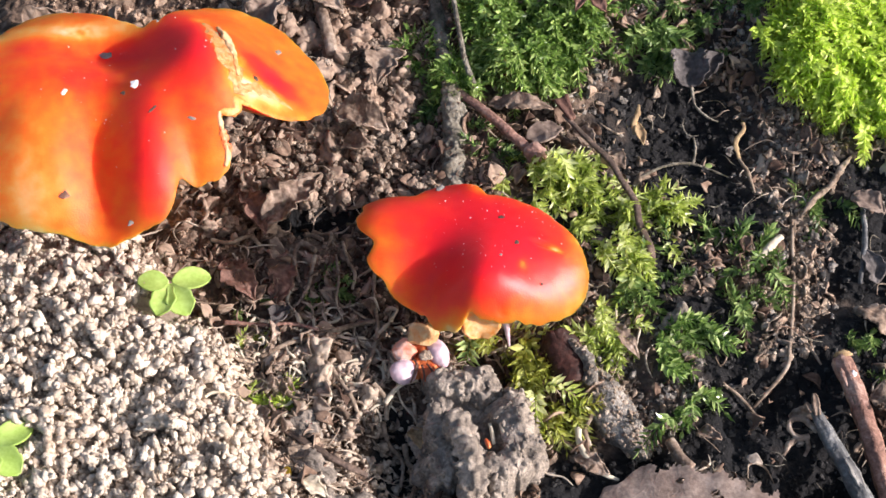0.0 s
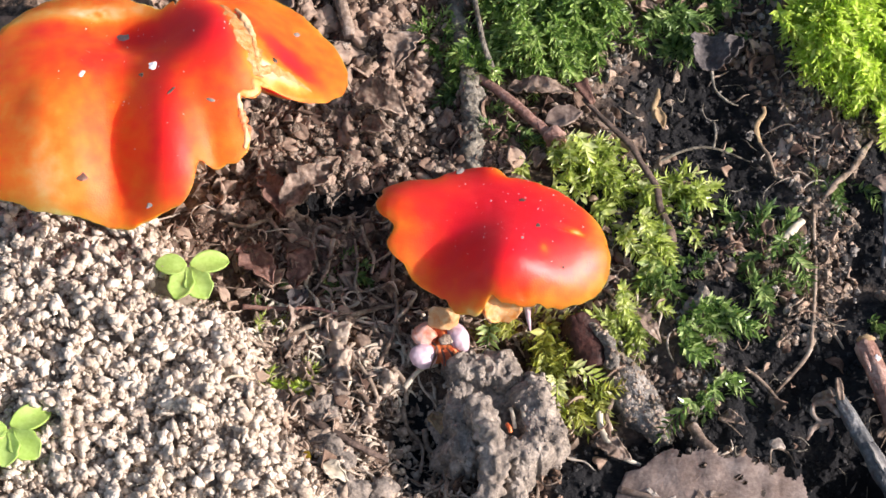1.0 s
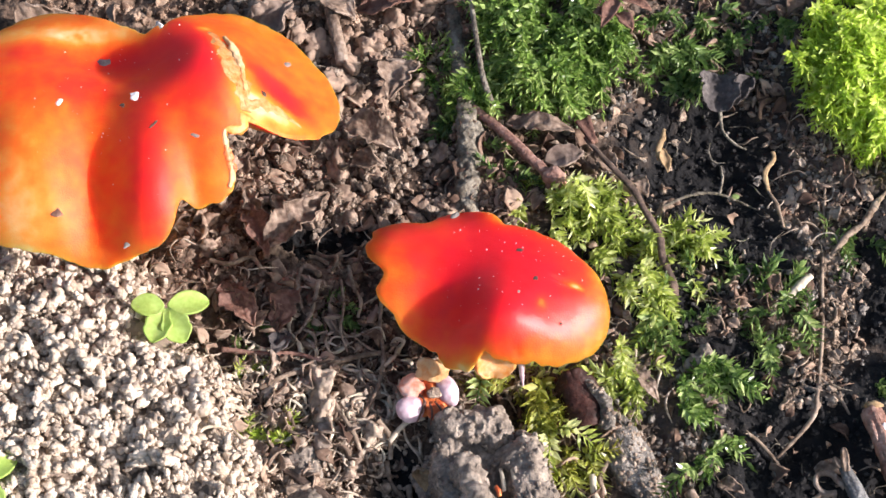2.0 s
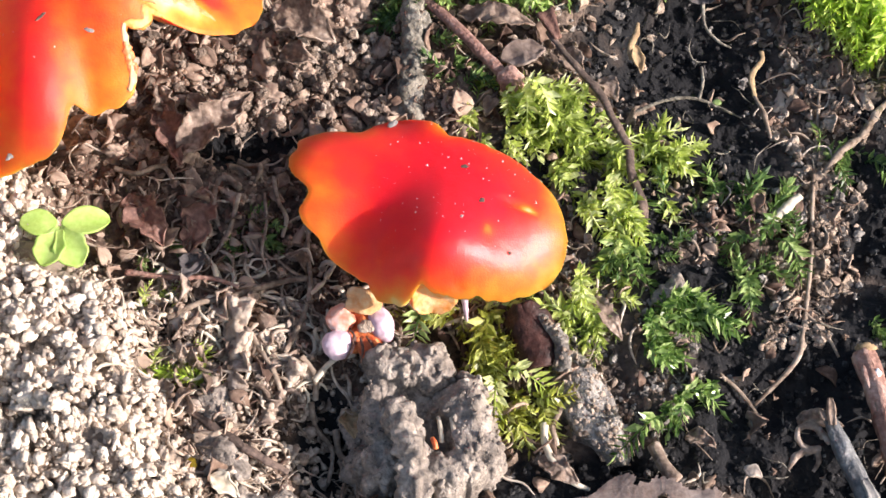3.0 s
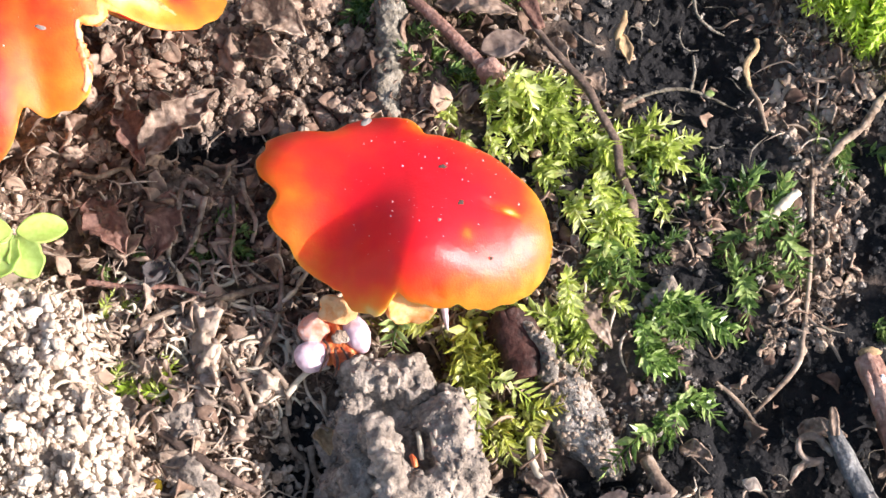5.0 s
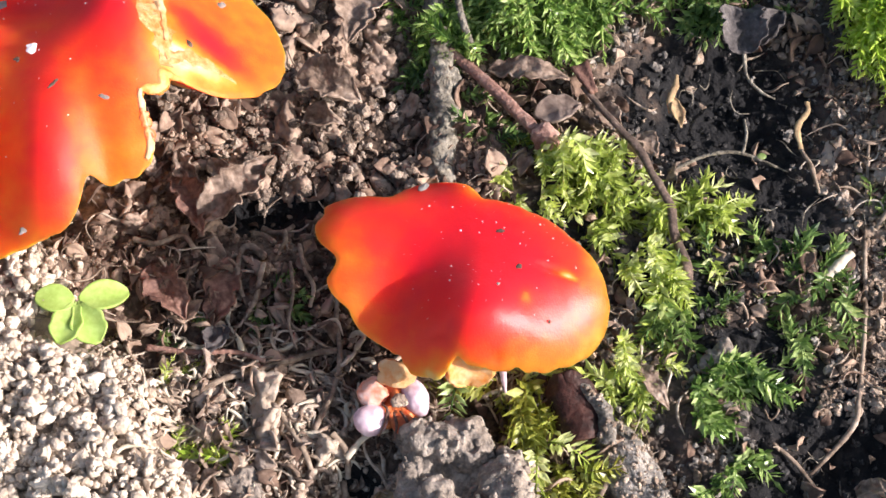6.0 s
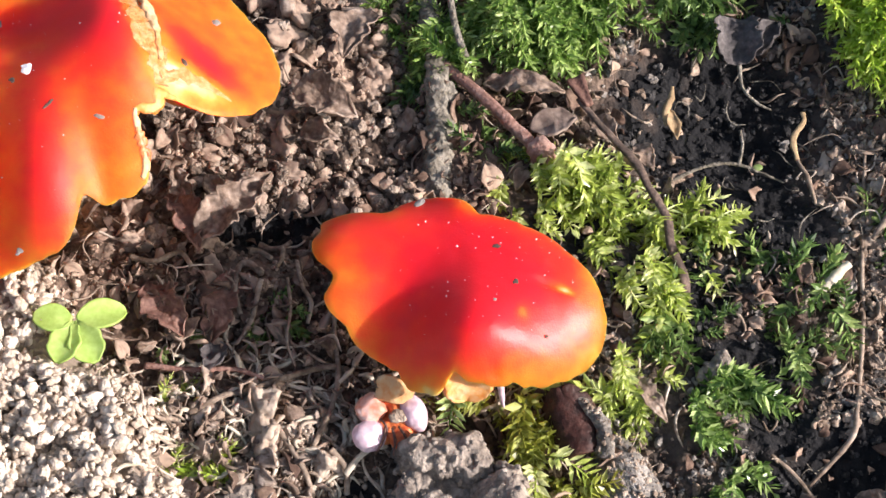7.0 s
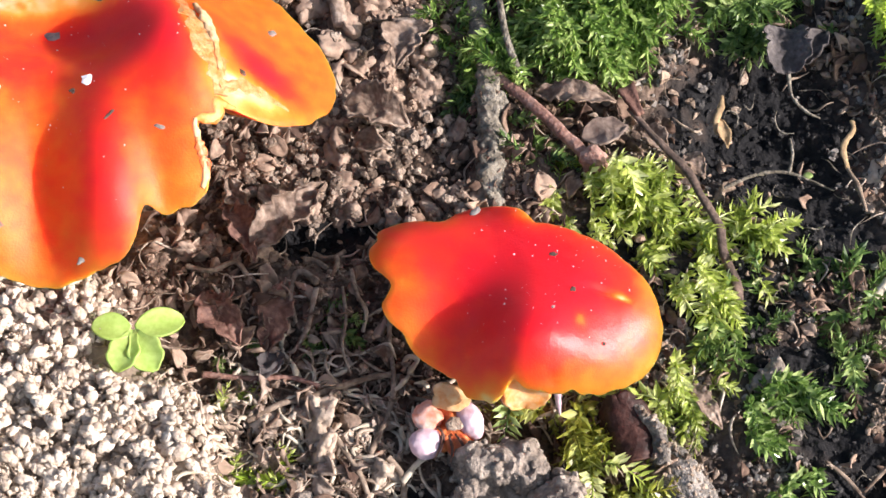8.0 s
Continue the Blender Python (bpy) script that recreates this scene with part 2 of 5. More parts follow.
def cap_skin(name, rim, mid, heart, rough, gloss):
    """Waxy skin that runs from a red heart to an orange and yellow rim; the mesh carries how far out each point lies."""
    m = bpy.data.materials.new(name)
    m.use_nodes = True
    nt = m.node_tree
    bs = nt.nodes["Principled BSDF"]
    at = nt.nodes.new("ShaderNodeAttribute")
    at.attribute_name = "outward"
    co = nt.nodes.new("ShaderNodeTexCoord")
    noises = []
    for size, d in ((9.0, 4.0), (0.3, 4.0), (2.2, 5.0)):
        n = nt.nodes.new("ShaderNodeTexNoise")
        n.inputs["Scale"].default_value, n.inputs["Detail"].default_value = 1000.0 / size, d
        nt.links.new(co.outputs["Object"], n.inputs["Vector"])
        noises.append(n.outputs["Fac"])
    add = nt.nodes.new("ShaderNodeMath")
    add.operation = "MULTIPLY_ADD"
    nt.links.new(noises[0], add.inputs[0])
    add.inputs[1].default_value = 0.42
    nt.links.new(at.outputs["Fac"], add.inputs[2])
    add2 = nt.nodes.new("ShaderNodeMath")
    add2.operation = "MULTIPLY_ADD"
    nt.links.new(noises[2], add2.inputs[0])
    add2.inputs[1].default_value = 0.36
    nt.links.new(add.outputs[0], add2.inputs[2])
    ramp = nt.nodes.new("ShaderNodeValToRGB")
    els = ramp.color_ramp.elements
    stops = [(0.58, heart), (0.92, mid), (1.12, rim), (1.32, (rim[0], rim[1] * 1.8, rim[2] * 1.4)), (1.47, (0.88, 0.31, 0.06)), (1.6, (0.84, 0.43, 0.18)), (1.76, (0.8, 0.58, 0.36))]
    while len(els) < len(stops):
        els.new(0.5)
    for e, (p, c) in zip(els, stops):
        e.position, e.color = p / 1.8, (*c, 1)
    div = nt.nodes.new("ShaderNodeMath")
    div.operation = "DIVIDE"
    nt.links.new(add2.outputs[0], div.inputs[0])
    div.inputs[1].default_value = 1.8
    nt.links.new(div.outputs[0], ramp.inputs["Fac"])
    nt.links.new(ramp.outputs["Color"], bs.inputs["Base Color"])
    bs.inputs["Roughness"].default_value = rough
    bs.inputs["Specular IOR Level"].default_value = gloss
    bs.inputs["Subsurface Weight"].default_value = 0.9
    bs.inputs["Subsurface Radius"].default_value = (1.0, 0.28, 0.14)
    bs.inputs["Subsurface Scale"].default_value = 0.006
    bp = nt.nodes.new("ShaderNodeBump")
    bp.inputs["Strength"].default_value, bp.inputs["Distance"].default_value = 1.0, 0.04 * MM
    nt.links.new(noises[1], bp.inputs["Height"])
    nt.links.new(bp.outputs["Normal"], bs.inputs["Normal"])
    return m


M_SOIL = surface("humus_soil", [(0.25, (0.028, 0.019, 0.014)), (0.5, (0.115, 0.077, 0.056)), (0.8, (0.27, 0.195, 0.145))], 14, 0.9, 0.95, 0.7, detail=8)
blend_soil(M_SOIL, "pale", (0.27, 0.215, 0.17))
blend_soil(M_SOIL, "grey", (0.06, 0.054, 0.049))
# near-black stands for damp soil and for shade put into the colour
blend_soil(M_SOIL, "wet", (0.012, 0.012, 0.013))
# dark colour that carries the same shade onto the damp crumbs
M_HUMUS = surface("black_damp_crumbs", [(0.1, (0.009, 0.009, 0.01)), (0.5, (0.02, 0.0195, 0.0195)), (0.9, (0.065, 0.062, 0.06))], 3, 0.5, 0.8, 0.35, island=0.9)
M_GREYCRUMB = surface("grey_soil_crumbs", [(0.1, (0.045, 0.04, 0.037)), (0.5, (0.14, 0.125, 0.111)), (0.9, (0.34, 0.308, 0.272))], 3, 0.5, 0.95, 0.35, island=1.0)
M_CRUMB = surface("brown_soil_crumbs", [(0.1, (0.08, 0.05, 0.035)), (0.5, (0.235, 0.158, 0.112)), (0.9, (0.46, 0.345, 0.26))], 3, 0.5, 0.95, 0.35, island=0.9)
M_AGG = surface("grey_brown_aggregates", [(0.1, (0.12, 0.086, 0.062)), (0.5, (0.285, 0.217, 0.163)), (0.9, (0.5, 0.41, 0.325))], 3, 0.45, 0.95, 0.45, island=0.5)
M_CAST = surface("pale_worm_cast", [(0.1, (0.36, 0.292, 0.228)), (0.5, (0.57, 0.482, 0.39)), (0.9, (0.74, 0.65, 0.54))], 3, 0.45, 0.95, 0.4, island=0.55)
M_SPILL = surface("tan_spilled_crumbs", [(0.1, (0.23, 0.172, 0.128)), (0.5, (0.46, 0.368, 0.286)), (0.9, (0.66, 0.56, 0.455))], 3, 0.45, 0.95, 0.4, island=0.7)
M_KNOB = surface("brown_grey_knobs", [(0.1, (0.085, 0.062, 0.046)), (0.5, (0.2, 0.152, 0.117)), (0.9, (0.4, 0.325, 0.26))], 3, 0.45, 0.95, 0.45, island=0.7)
M_CLAY = surface("grey_clay_clod", [(0.1, (0.11, 0.092, 0.078)), (0.5, (0.255, 0.217, 0.182)), (0.85, (0.44, 0.38, 0.322))], 3, 0.5, 0.95, 0.4, detail=8)
M_CAP = cap_skin("waxy_scarlet_skin", (0.9, 0.098, 0.012), (0.86, 0.036, 0.016), (0.76, 0.012, 0.024), 0.38, 0.28)
M_OLDCAP = cap_skin("dull_orange_skin", (0.9, 0.105, 0.012), (0.86, 0.036, 0.016), (0.78, 0.012, 0.022), 0.5, 0.25)
M_GILL = surface("pale_orange_gills", [(0.2, (0.75, 0.3, 0.06)), (0.8, (0.9, 0.52, 0.18))], 3, 0.6, 0.6, 0.1, soft=0.25)
M_FLAP = surface("orange_flap_skin", [(0.15, (0.86, 0.2, 0.02)), (0.5, (0.86, 0.38, 0.1)), (0.9, (0.8, 0.56, 0.32))], 4, 0.7, 0.5, 0.15, soft=0.2, spec=0.3)
M_STEM = surface("yellow_orange_stem", [(0.2, (0.72, 0.25, 0.03)), (0.8, (0.88, 0.5, 0.16))], 4, 0.5, 0.5, 0.1, spec=0.5)
M_FLESH = surface("torn_cream_flesh", [(0.25, (0.62, 0.15, 0.03)), (0.5, (0.54, 0.25, 0.09)), (0.85, (0.52, 0.35, 0.19))], 1.4, 0.5, 0.6, 0.4)
M_LILAC = surface("lilac_white_flesh", [(0.2, (0.6, 0.4, 0.48)), (0.6, (0.78, 0.6, 0.66)), (0.9, (0.83, 0.72, 0.75))], 3, 0.6, 0.45, 0.08, spec=0.5)
M_PINK = surface("pinkish_flesh", [(0.2, (0.7, 0.22, 0.12)), (0.6, (0.78, 0.45, 0.36)), (0.9, (0.8, 0.64, 0.6))], 3, 0.6, 0.5, 0.1, spec=0.5)
M_RED = surface("raw_red_flesh", [(0.2, (0.55, 0.07, 0.02)), (0.8, (0.85, 0.28, 0.09))], 2, 0.5, 0.4, 0.2, spec=0.5)
# lighter than the other mosses: sunlight on the cushion is put into the colour
M_MOSSLIT = surface("bright_green_moss", [(0.1, (0.28, 0.42, 0.05)), (0.5, (0.64, 0.8, 0.13)), (0.9, (0.84, 0.92, 0.34))], 7, 1.2, 0.33, 0.05, island=0.6, soft=0.5, spec=0.5)
M_MOSSM = surface("glossy_green_moss", [(0.1, (0.07, 0.14, 0.035)), (0.5, (0.235, 0.37, 0.09)), (0.9, (0.57, 0.7, 0.3))], 7, 1.2, 0.24, 0.05, island=0.8, soft=0.4, spec=0.5)
M_MOSSC = surface("cushion_moss", [(0.1, (0.08, 0.16, 0.035)), (0.5, (0.27, 0.42, 0.09)), (0.9, (0.55, 0.68, 0.26))], 7, 1.2, 0.3, 0.05, island=0.8, soft=0.4, spec=0.5)
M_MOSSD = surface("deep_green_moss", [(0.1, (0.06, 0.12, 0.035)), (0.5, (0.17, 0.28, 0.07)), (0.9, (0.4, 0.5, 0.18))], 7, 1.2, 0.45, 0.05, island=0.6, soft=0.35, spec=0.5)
M_MOSSY = surface("yellow_green_moss", [(0.1, (0.2, 0.27, 0.05)), (0.5, (0.6, 0.7, 0.17)), (0.9, (0.86, 0.9, 0.5))], 7, 1.2, 0.24, 0.05, island=0.8, soft=0.5, spec=0.5)
M_SEED = surface("fresh_green_seedling", [(0.2, (0.42, 0.6, 0.12)), (0.8, (0.6, 0.78, 0.25))], 3, 0.5, 0.4, 0.05, soft=0.4, spec=0.5)
M_ROOT = surface("tan_rootlets", [(0.1, (0.12, 0.085, 0.06)), (0.5, (0.32, 0.25, 0.19)), (0.9, (0.55, 0.47, 0.38))], 5, 0.6, 0.85, 0.08, island=0.8)
M_TWIG = surface("red_brown_bark", [(0.1, (0.1, 0.05, 0.038)), (0.5, (0.28, 0.155, 0.12)), (0.9, (0.5, 0.34, 0.28))], 5, 0.6, 0.8, 0.35)
M_DTWIG = surface("dark_brown_bark", [(0.1, (0.035, 0.025, 0.02)), (0.5, (0.095, 0.067, 0.053)), (0.9, (0.24, 0.17, 0.135))], 4, 0.6, 0.8, 0.25)
M_GTWIG = surface("weathered_grey_wood", [(0.1, (0.045, 0.046, 0.048)), (0.5, (0.115, 0.118, 0.122)), (0.9, (0.34, 0.34, 0.335))], 5, 0.6, 0.8, 0.3)
M_STRAW = surface("bleached_straw", [(0.1, (0.4, 0.34, 0.25)), (0.9, (0.68, 0.62, 0.5))], 4, 0.6, 0.7, 0.1)
M_LEAF = surface("brown_dead_leaf", [(0.1, (0.12, 0.085, 0.07)), (0.5, (0.25, 0.19, 0.155)), (0.9, (0.4, 0.32, 0.27))], 7, 0.7, 0.8, 0.15, soft=0.15)
M_BIGLEAF = surface("dry_papery_leaf", [(0.1, (0.165, 0.118, 0.096)), (0.5, (0.27, 0.205, 0.172)), (0.9, (0.42, 0.335, 0.285))], 4, 0.5, 0.8, 0.14, soft=0.12)
M_BLUEWOOD = surface("dark_damp_wood", [(0.1, (0.03, 0.032, 0.037)), (0.5, (0.1, 0.105, 0.115)), (0.9, (0.26, 0.265, 0.27))], 3, 0.5, 0.8, 0.35)
M_MAROON = surface("dark_maroon_bark", [(0.1, (0.012, 0.005, 0.004)), (0.5, (0.036, 0.013, 0.01)), (0.9, (0.085, 0.036, 0.027))], 3, 0.6, 0.6, 0.2)
M_BARK = surface("speckled_grey_bark", [(0.2, (0.09, 0.08, 0.07)), (0.5, (0.19, 0.171, 0.15)), (0.8, (0.38, 0.348, 0.31))], 3, 0.4, 0.95, 0.45, detail=8)
M_FLAKE = surface("pale_leaf_flakes", [(0.1, (0.42, 0.33, 0.26)), (0.9, (0.74, 0.65, 0.55))], 3, 0.5, 0.8, 0.15, soft=0.15)
M_MOSSG = surface("golden_moss", [(0.1, (0.2, 0.2, 0.03)), (0.5, (0.46, 0.5, 0.09)), (0.9, (0.76, 0.79, 0.32))], 7, 1.2, 0.35, 0.05, island=0.8, soft=0.45, spec=0.5)
M_CREAM = surface("cream_flesh", [(0.2, (0.58, 0.26, 0.09)), (0.5, (0.6, 0.38, 0.19)), (0.9, (0.6, 0.47, 0.3))], 2.5, 0.6, 0.6, 0.2)
M_DLEAF = surface("dark_mauve_leaf", [(0.1, (0.035, 0.031, 0.031)), (0.5, (0.09, 0.08, 0.078)), (0.9, (0.19, 0.172, 0.168))], 4, 0.6, 0.8, 0.25)
M_LITTER = surface("brown_litter_soil", [(0.1, (0.06, 0.039, 0.028)), (0.5, (0.18, 0.12, 0.088)), (0.9, (0.37, 0.275, 0.21))], 3, 0.5, 0.95, 0.4, island=0.6)
M_TAN = surface("dry_tan_fibre", [(0.1, (0.2, 0.13, 0.07)), (0.9, (0.5, 0.36, 0.2))], 3, 0.5, 0.8, 0.2)
M_PLEAF = surface("pale_dead_leaf", [(0.1, (0.13, 0.088, 0.065)), (0.5, (0.3, 0.222, 0.17)), (0.9, (0.56, 0.46, 0.38))], 3, 0.6, 0.8, 0.3, island=0.4, soft=0.2)
M_RLEAF = surface("russet_dead_leaf", [(0.1, (0.1, 0.05, 0.04)), (0.5, (0.22, 0.12, 0.09)), (0.9, (0.36, 0.22, 0.17))], 3, 0.6, 0.7, 0.3, island=0.4, soft=0.15)
M_SHRED = surface("leaf_shreds", [(0.1, (0.08, 0.048, 0.035)), (0.5, (0.2, 0.133, 0.096)), (0.9, (0.38, 0.28, 0.21))], 4, 0.6, 0.85, 0.12, island=1.0)
M_CRUST = surface("lichened_bark", [(0.1, (0.065, 0.057, 0.044)), (0.5, (0.175, 0.155, 0.122)), (0.9, (0.34, 0.31, 0.255))], 3, 0.6, 0.95, 0.6)
M_STONE = surface("grey_stone", [(0.1, (0.14, 0.13, 0.12)), (0.9, (0.36, 0.34, 0.32))], 3, 0.5, 0.8, 0.1)
M_WHITE = surface("white_specks", [(0.2, (0.7, 0.66, 0.66)), (0.8, (0.85, 0.83, 0.83))], 2, 0.4, 0.6, 0.05)
M_YELLOW = surface("yellow_speck", [(0.2, (0.6, 0.38, 0.02)), (0.8, (0.8, 0.55, 0.05))], 2, 0.4, 0.6, 0.05)


# ---- ground ----
def mound_edge(y):
    return np.interp(y, [-60, -35, -25, -14, -8, -3, 3, 9, 18], [-23, -33.5, -37.5, -42, -47, -51, -54, -62, -90]) + 2.0 * vnoise(flat3(0 * y, y), 6.0, 9)


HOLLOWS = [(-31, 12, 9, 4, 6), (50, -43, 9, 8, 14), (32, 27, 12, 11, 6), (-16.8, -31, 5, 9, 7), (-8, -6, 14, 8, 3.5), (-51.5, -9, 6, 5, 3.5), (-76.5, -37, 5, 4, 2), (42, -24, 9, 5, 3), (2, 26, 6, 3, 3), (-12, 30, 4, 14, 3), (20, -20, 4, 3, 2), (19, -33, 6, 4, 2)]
# black patches: damp soil, plus shade of hollows and the right side painted in
DAMP_SHADE = [(32, 28, 14, 16), (46, -23, 16, 12), (50, -43, 15, 13), (60, 2, 10, 16), (9, -42, 6, 5), (-30, 12, 8, 3.5), (20, -35, 8, 6), (35, -32, 9, 6), (12, -38, 8, 7), (-16.8, -30.5, 4.6, 9.5), (35, -9, 8, 6), (37, 13, 9, 8), (61, 8, 9, 14), (57, -14, 8, 8), (24, 2, 8, 9), (12, 12, 9, 7)]


def damp_shading(x, y):
    """Where the soil is blackened, from 0 to 1: damp humus, and hollows' shade painted in."""
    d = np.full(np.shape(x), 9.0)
    for wx, wy, sx, sy in DAMP_SHADE:
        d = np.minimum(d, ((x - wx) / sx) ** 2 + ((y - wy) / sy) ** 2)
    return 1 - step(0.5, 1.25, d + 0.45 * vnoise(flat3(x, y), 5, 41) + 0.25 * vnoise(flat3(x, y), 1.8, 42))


def inside_mound(x, y):
    return step(-3, 9, mound_edge(y) - x) * (1 - step(26, 44, np.hypot((x + 78) / 1.2, y + 28) - 22 + 6 * vnoise(flat3(x, y), 15, 44)))


def ground_z(x, y):
    x, y = np.asarray(x, float), np.asarray(y, float)
    p = flat3(x, y)
    near = 1 - step(150, 500, np.hypot(x, y))
    z = near * (2.0 * vnoise(p, 24, 1) + 1.3 * vnoise(p, 9, 2)) + 12 * (1 - near) * vnoise(p, 900, 7)
    z = z + near * (0.9 * vnoise(p, 3.6, 3) + 0.9 * grains(p, 2.6, 4) + 0.65 * grains(p, 1.35, 5) + 0.2 * vnoise(p, 0.8, 6) - 0.6)
    for hx, hy, sx, sy, d in HOLLOWS:
        z = z - d * np.exp(-(((x - hx) / sx) ** 2) - ((y - hy) / sy) ** 2)
    z = z + near * inside_mound(x, y) * (6.5 + 2.2 * np.exp(-(((x + 70) / 25) ** 2) - ((y + 28) / 20) ** 2))
    z = z + 5.0 * np.exp(-(((x - 52) / 11) ** 2) - ((y - 48) / 15) ** 2) + 2.5 * np.exp(-(((x - 8) / 16) ** 2) - ((y - 50) / 12) ** 2)
    return z


def gz(x, y):
    return float(ground_z(np.array([x]), np.array([y]))[0])


def ground_axis(lo, hi, fine):
    a = np.arange(lo, hi + fine, fine)
    grow = np.cumsum(fine * 1.35 ** np.arange(1, 36))
    grow = grow[grow < 60000]
    return np.concatenate([lo - grow[::-1], a, a[-1] + grow])


gx, gy = np.meshgrid(ground_axis(-92, 76, 0.36), ground_axis(-58, 66, 0.36), indexing="ij")
gv = np.stack([gx, gy, ground_z(gx, gy)], -1).reshape(-1, 3)
gi, gj = np.meshgrid(np.arange(gx.shape[0] - 1), np.arange(gx.shape[1] - 1), indexing="ij")
gf = np.stack([gi * gx.shape[1] + gj, (gi + 1) * gx.shape[1] + gj, (gi + 1) * gx.shape[1] + gj + 1, gi * gx.shape[1] + gj + 1], -1).reshape(-1, 4)
tagged(new("ground", mesh_of("ground", gv, gf, M_SOIL, attrs={"wet": damp_shading(gv[:, 0], gv[:, 1]), "grey": 0.7 * (1 - step(110, 260, np.hypot(gv[:, 0], gv[:, 1]))) * step(2, 22, gv[:, 0] + 6 * vnoise(flat3(gv[:, 0], gv[:, 1]), 7, 35)) * (0.5 + 0.5 * step(-0.3, 0.3, vnoise(flat3(gv[:, 0], gv[:, 1]), 2.5, 36))), "pale": step(0.2, 0.7, inside_mound(gv[:, 0], gv[:, 1]))})), "dark brown crumbly woodland soil", "soil", kind="structure")

# ---- waxcap mushrooms ----
def outline(angle, base, lobes):
    """The cap's radius at an angle (degrees); each lobe or notch has its place, width and depth."""
    r = base + 0 * angle
    for a, w, d in lobes:
        r = r + d * np.exp(-0.5 * (((angle - a + 180) % 360 - 180) / w) ** 2)
    return r


def cap_geometry(center, base, lobes, middle, axes, power, rim_z, dome, lean, bumps, tints, thick, wave=0.25, waves=31, rings=60, spokes=240, flush=0.0, edge=0.86, stretch=0.0):
    """A waxcap's cap: a smooth oval dome with bumps, cut by a lobed and wavy rim that turns under. Bumps are (x, y, length, width, turn, height);
    tints, alike, shift the pigment from red (-) to yellow (+). Returns the skin, each point's place in the range of pigment, and the underside."""
    th = np.linspace(0, 360, spokes, endpoint=False)
    R = outline(th, base, lobes) + wave * np.sin(np.radians(th * waves)) * vnoise(flat3(th / 9, 0 * th), 1.0, 5) + 0.3 * wave * vnoise(flat3(th / 2.0, 0 * th), 1.0, 6)
    rho = np.concatenate([np.linspace(0.012, 0.9, rings), np.linspace(0.915, 1.0, 12)])
    cs, sn = np.cos(np.radians(th)), np.sin(np.radians(th))

    def field(x, y, terms):
        z = 0 * x
        for bx, by, sx, sy, turn, h in terms:
            u = (x - bx) * math.cos(radians(turn)) + (y - by) * math.sin(radians(turn))
            v = -(x - bx) * math.sin(radians(turn)) + (y - by) * math.cos(radians(turn))
            z = z + h * np.exp(-((u / sx) ** 2) - (v / sy) ** 2)
        return z

    def surf(rho_, drop):
        r = rho_[:, None] * R
        x, y = center[0] + r * cs, center[1] + r * sn
        d = 1 - np.hypot((x - middle[0]) / (axes[0] * (1 + stretch * step(0, 14, middle[0] - x))), (y - middle[1]) / axes[1]) ** power
        d = np.where(d > 0, d, 0.3 * (np.exp(np.minimum(d, 0) / 0.3) - 1))
        z = rim_z + lean[0] * (x - middle[0]) + lean[1] * (y - middle[1]) + dome * d + field(x, y, bumps)
        z = z + 0.25 * vnoise(flat3(x, y), 5.0, 8) + 0.05 * vnoise(flat3(x, y), 1.3, 9) - 0.15 * step(0.95, 1.0, rho_)[:, None] ** 2
        return np.stack([x, y, z - drop[:, None]], -1)

    top = surf(rho, 0 * rho)
    back = np.linspace(1.0, 0.05, 22)
    low = surf(back, thick * np.clip((1 - back) * 5, 0, 1) ** 0.8 + thick * 0.8 * (1 - back))
    low[0, :, 2] -= 0.1
    v = np.concatenate([top.reshape(-1, 3), low.reshape(-1, 3)])
    rows = len(rho) + len(back)
    i, j = np.meshgrid(np.arange(rows - 1), np.arange(spokes), indexing="ij")
    a, b = i * spokes + j, i * spokes + (j + 1) % spokes
    f = np.stack([a, a + spokes, b + spokes, b], -1).reshape(-1, 4)
    f = np.concatenate([f[:, [0, 1, 2]], f[:, [0, 2, 3]]])
    n = len(v)
    v = np.concatenate([v, top[:1].mean(1), low[-1:].mean(1)])
    j = np.arange(spokes)
    f = np.concatenate([f, np.stack([0 * j + n, j, (j + 1) % spokes], -1), np.stack([0 * j + n + 1, (rows - 1) * spokes + (j + 1) % spokes, (rows - 1) * spokes + j], -1)])
    tint = field(*top.reshape(-1, 3).T[:2], tints)
    pigment = flush + (edge - flush) * np.repeat(rho, spokes) ** 2.2 + (tint + 0.35 * step(0.3, 0.5, tint) * fbm(top.reshape(-1, 3), 1.3, 2, 6))
    out = np.concatenate([pigment, np.repeat(np.full(len(back), 0.5), spokes), [flush, 0.5]])
    return (v, f), np.clip(out, 0, 1.6), low


def gill_geometry(low, count, depth):
    """Thin blades that hang under the cap from near the rim to the stem."""
    rows, spokes = low.shape[:2]
    geos = []
    for k in range(count):
        s = int(k * spokes / count)
        line = low[2 : rows - 3, s]
        side = np.cross(line[-1] - line[0], [0, 0, 1.0])
        side /= np.linalg.norm(side)
        d = depth * np.sin(np.linspace(0.15, 2.6, len(line)))[:, None] * np.array([0, 0, -1.0])
        a = np.concatenate([line + side * 0.1, line - side * 0.1, line + d])
        m = len(line)
        i = np.arange(m - 1)
        q = np.concatenate([np.stack([i, i + 1, i + 1 + 2 * m, i + 2 * m], -1), np.stack([i + 1 + m, i + m, i + 2 * m, i + 1 + 2 * m], -1)])
        geos.append((a, np.concatenate([q[:, [0, 1, 2]], q[:, [0, 2, 3]]])))
    return join(geos)


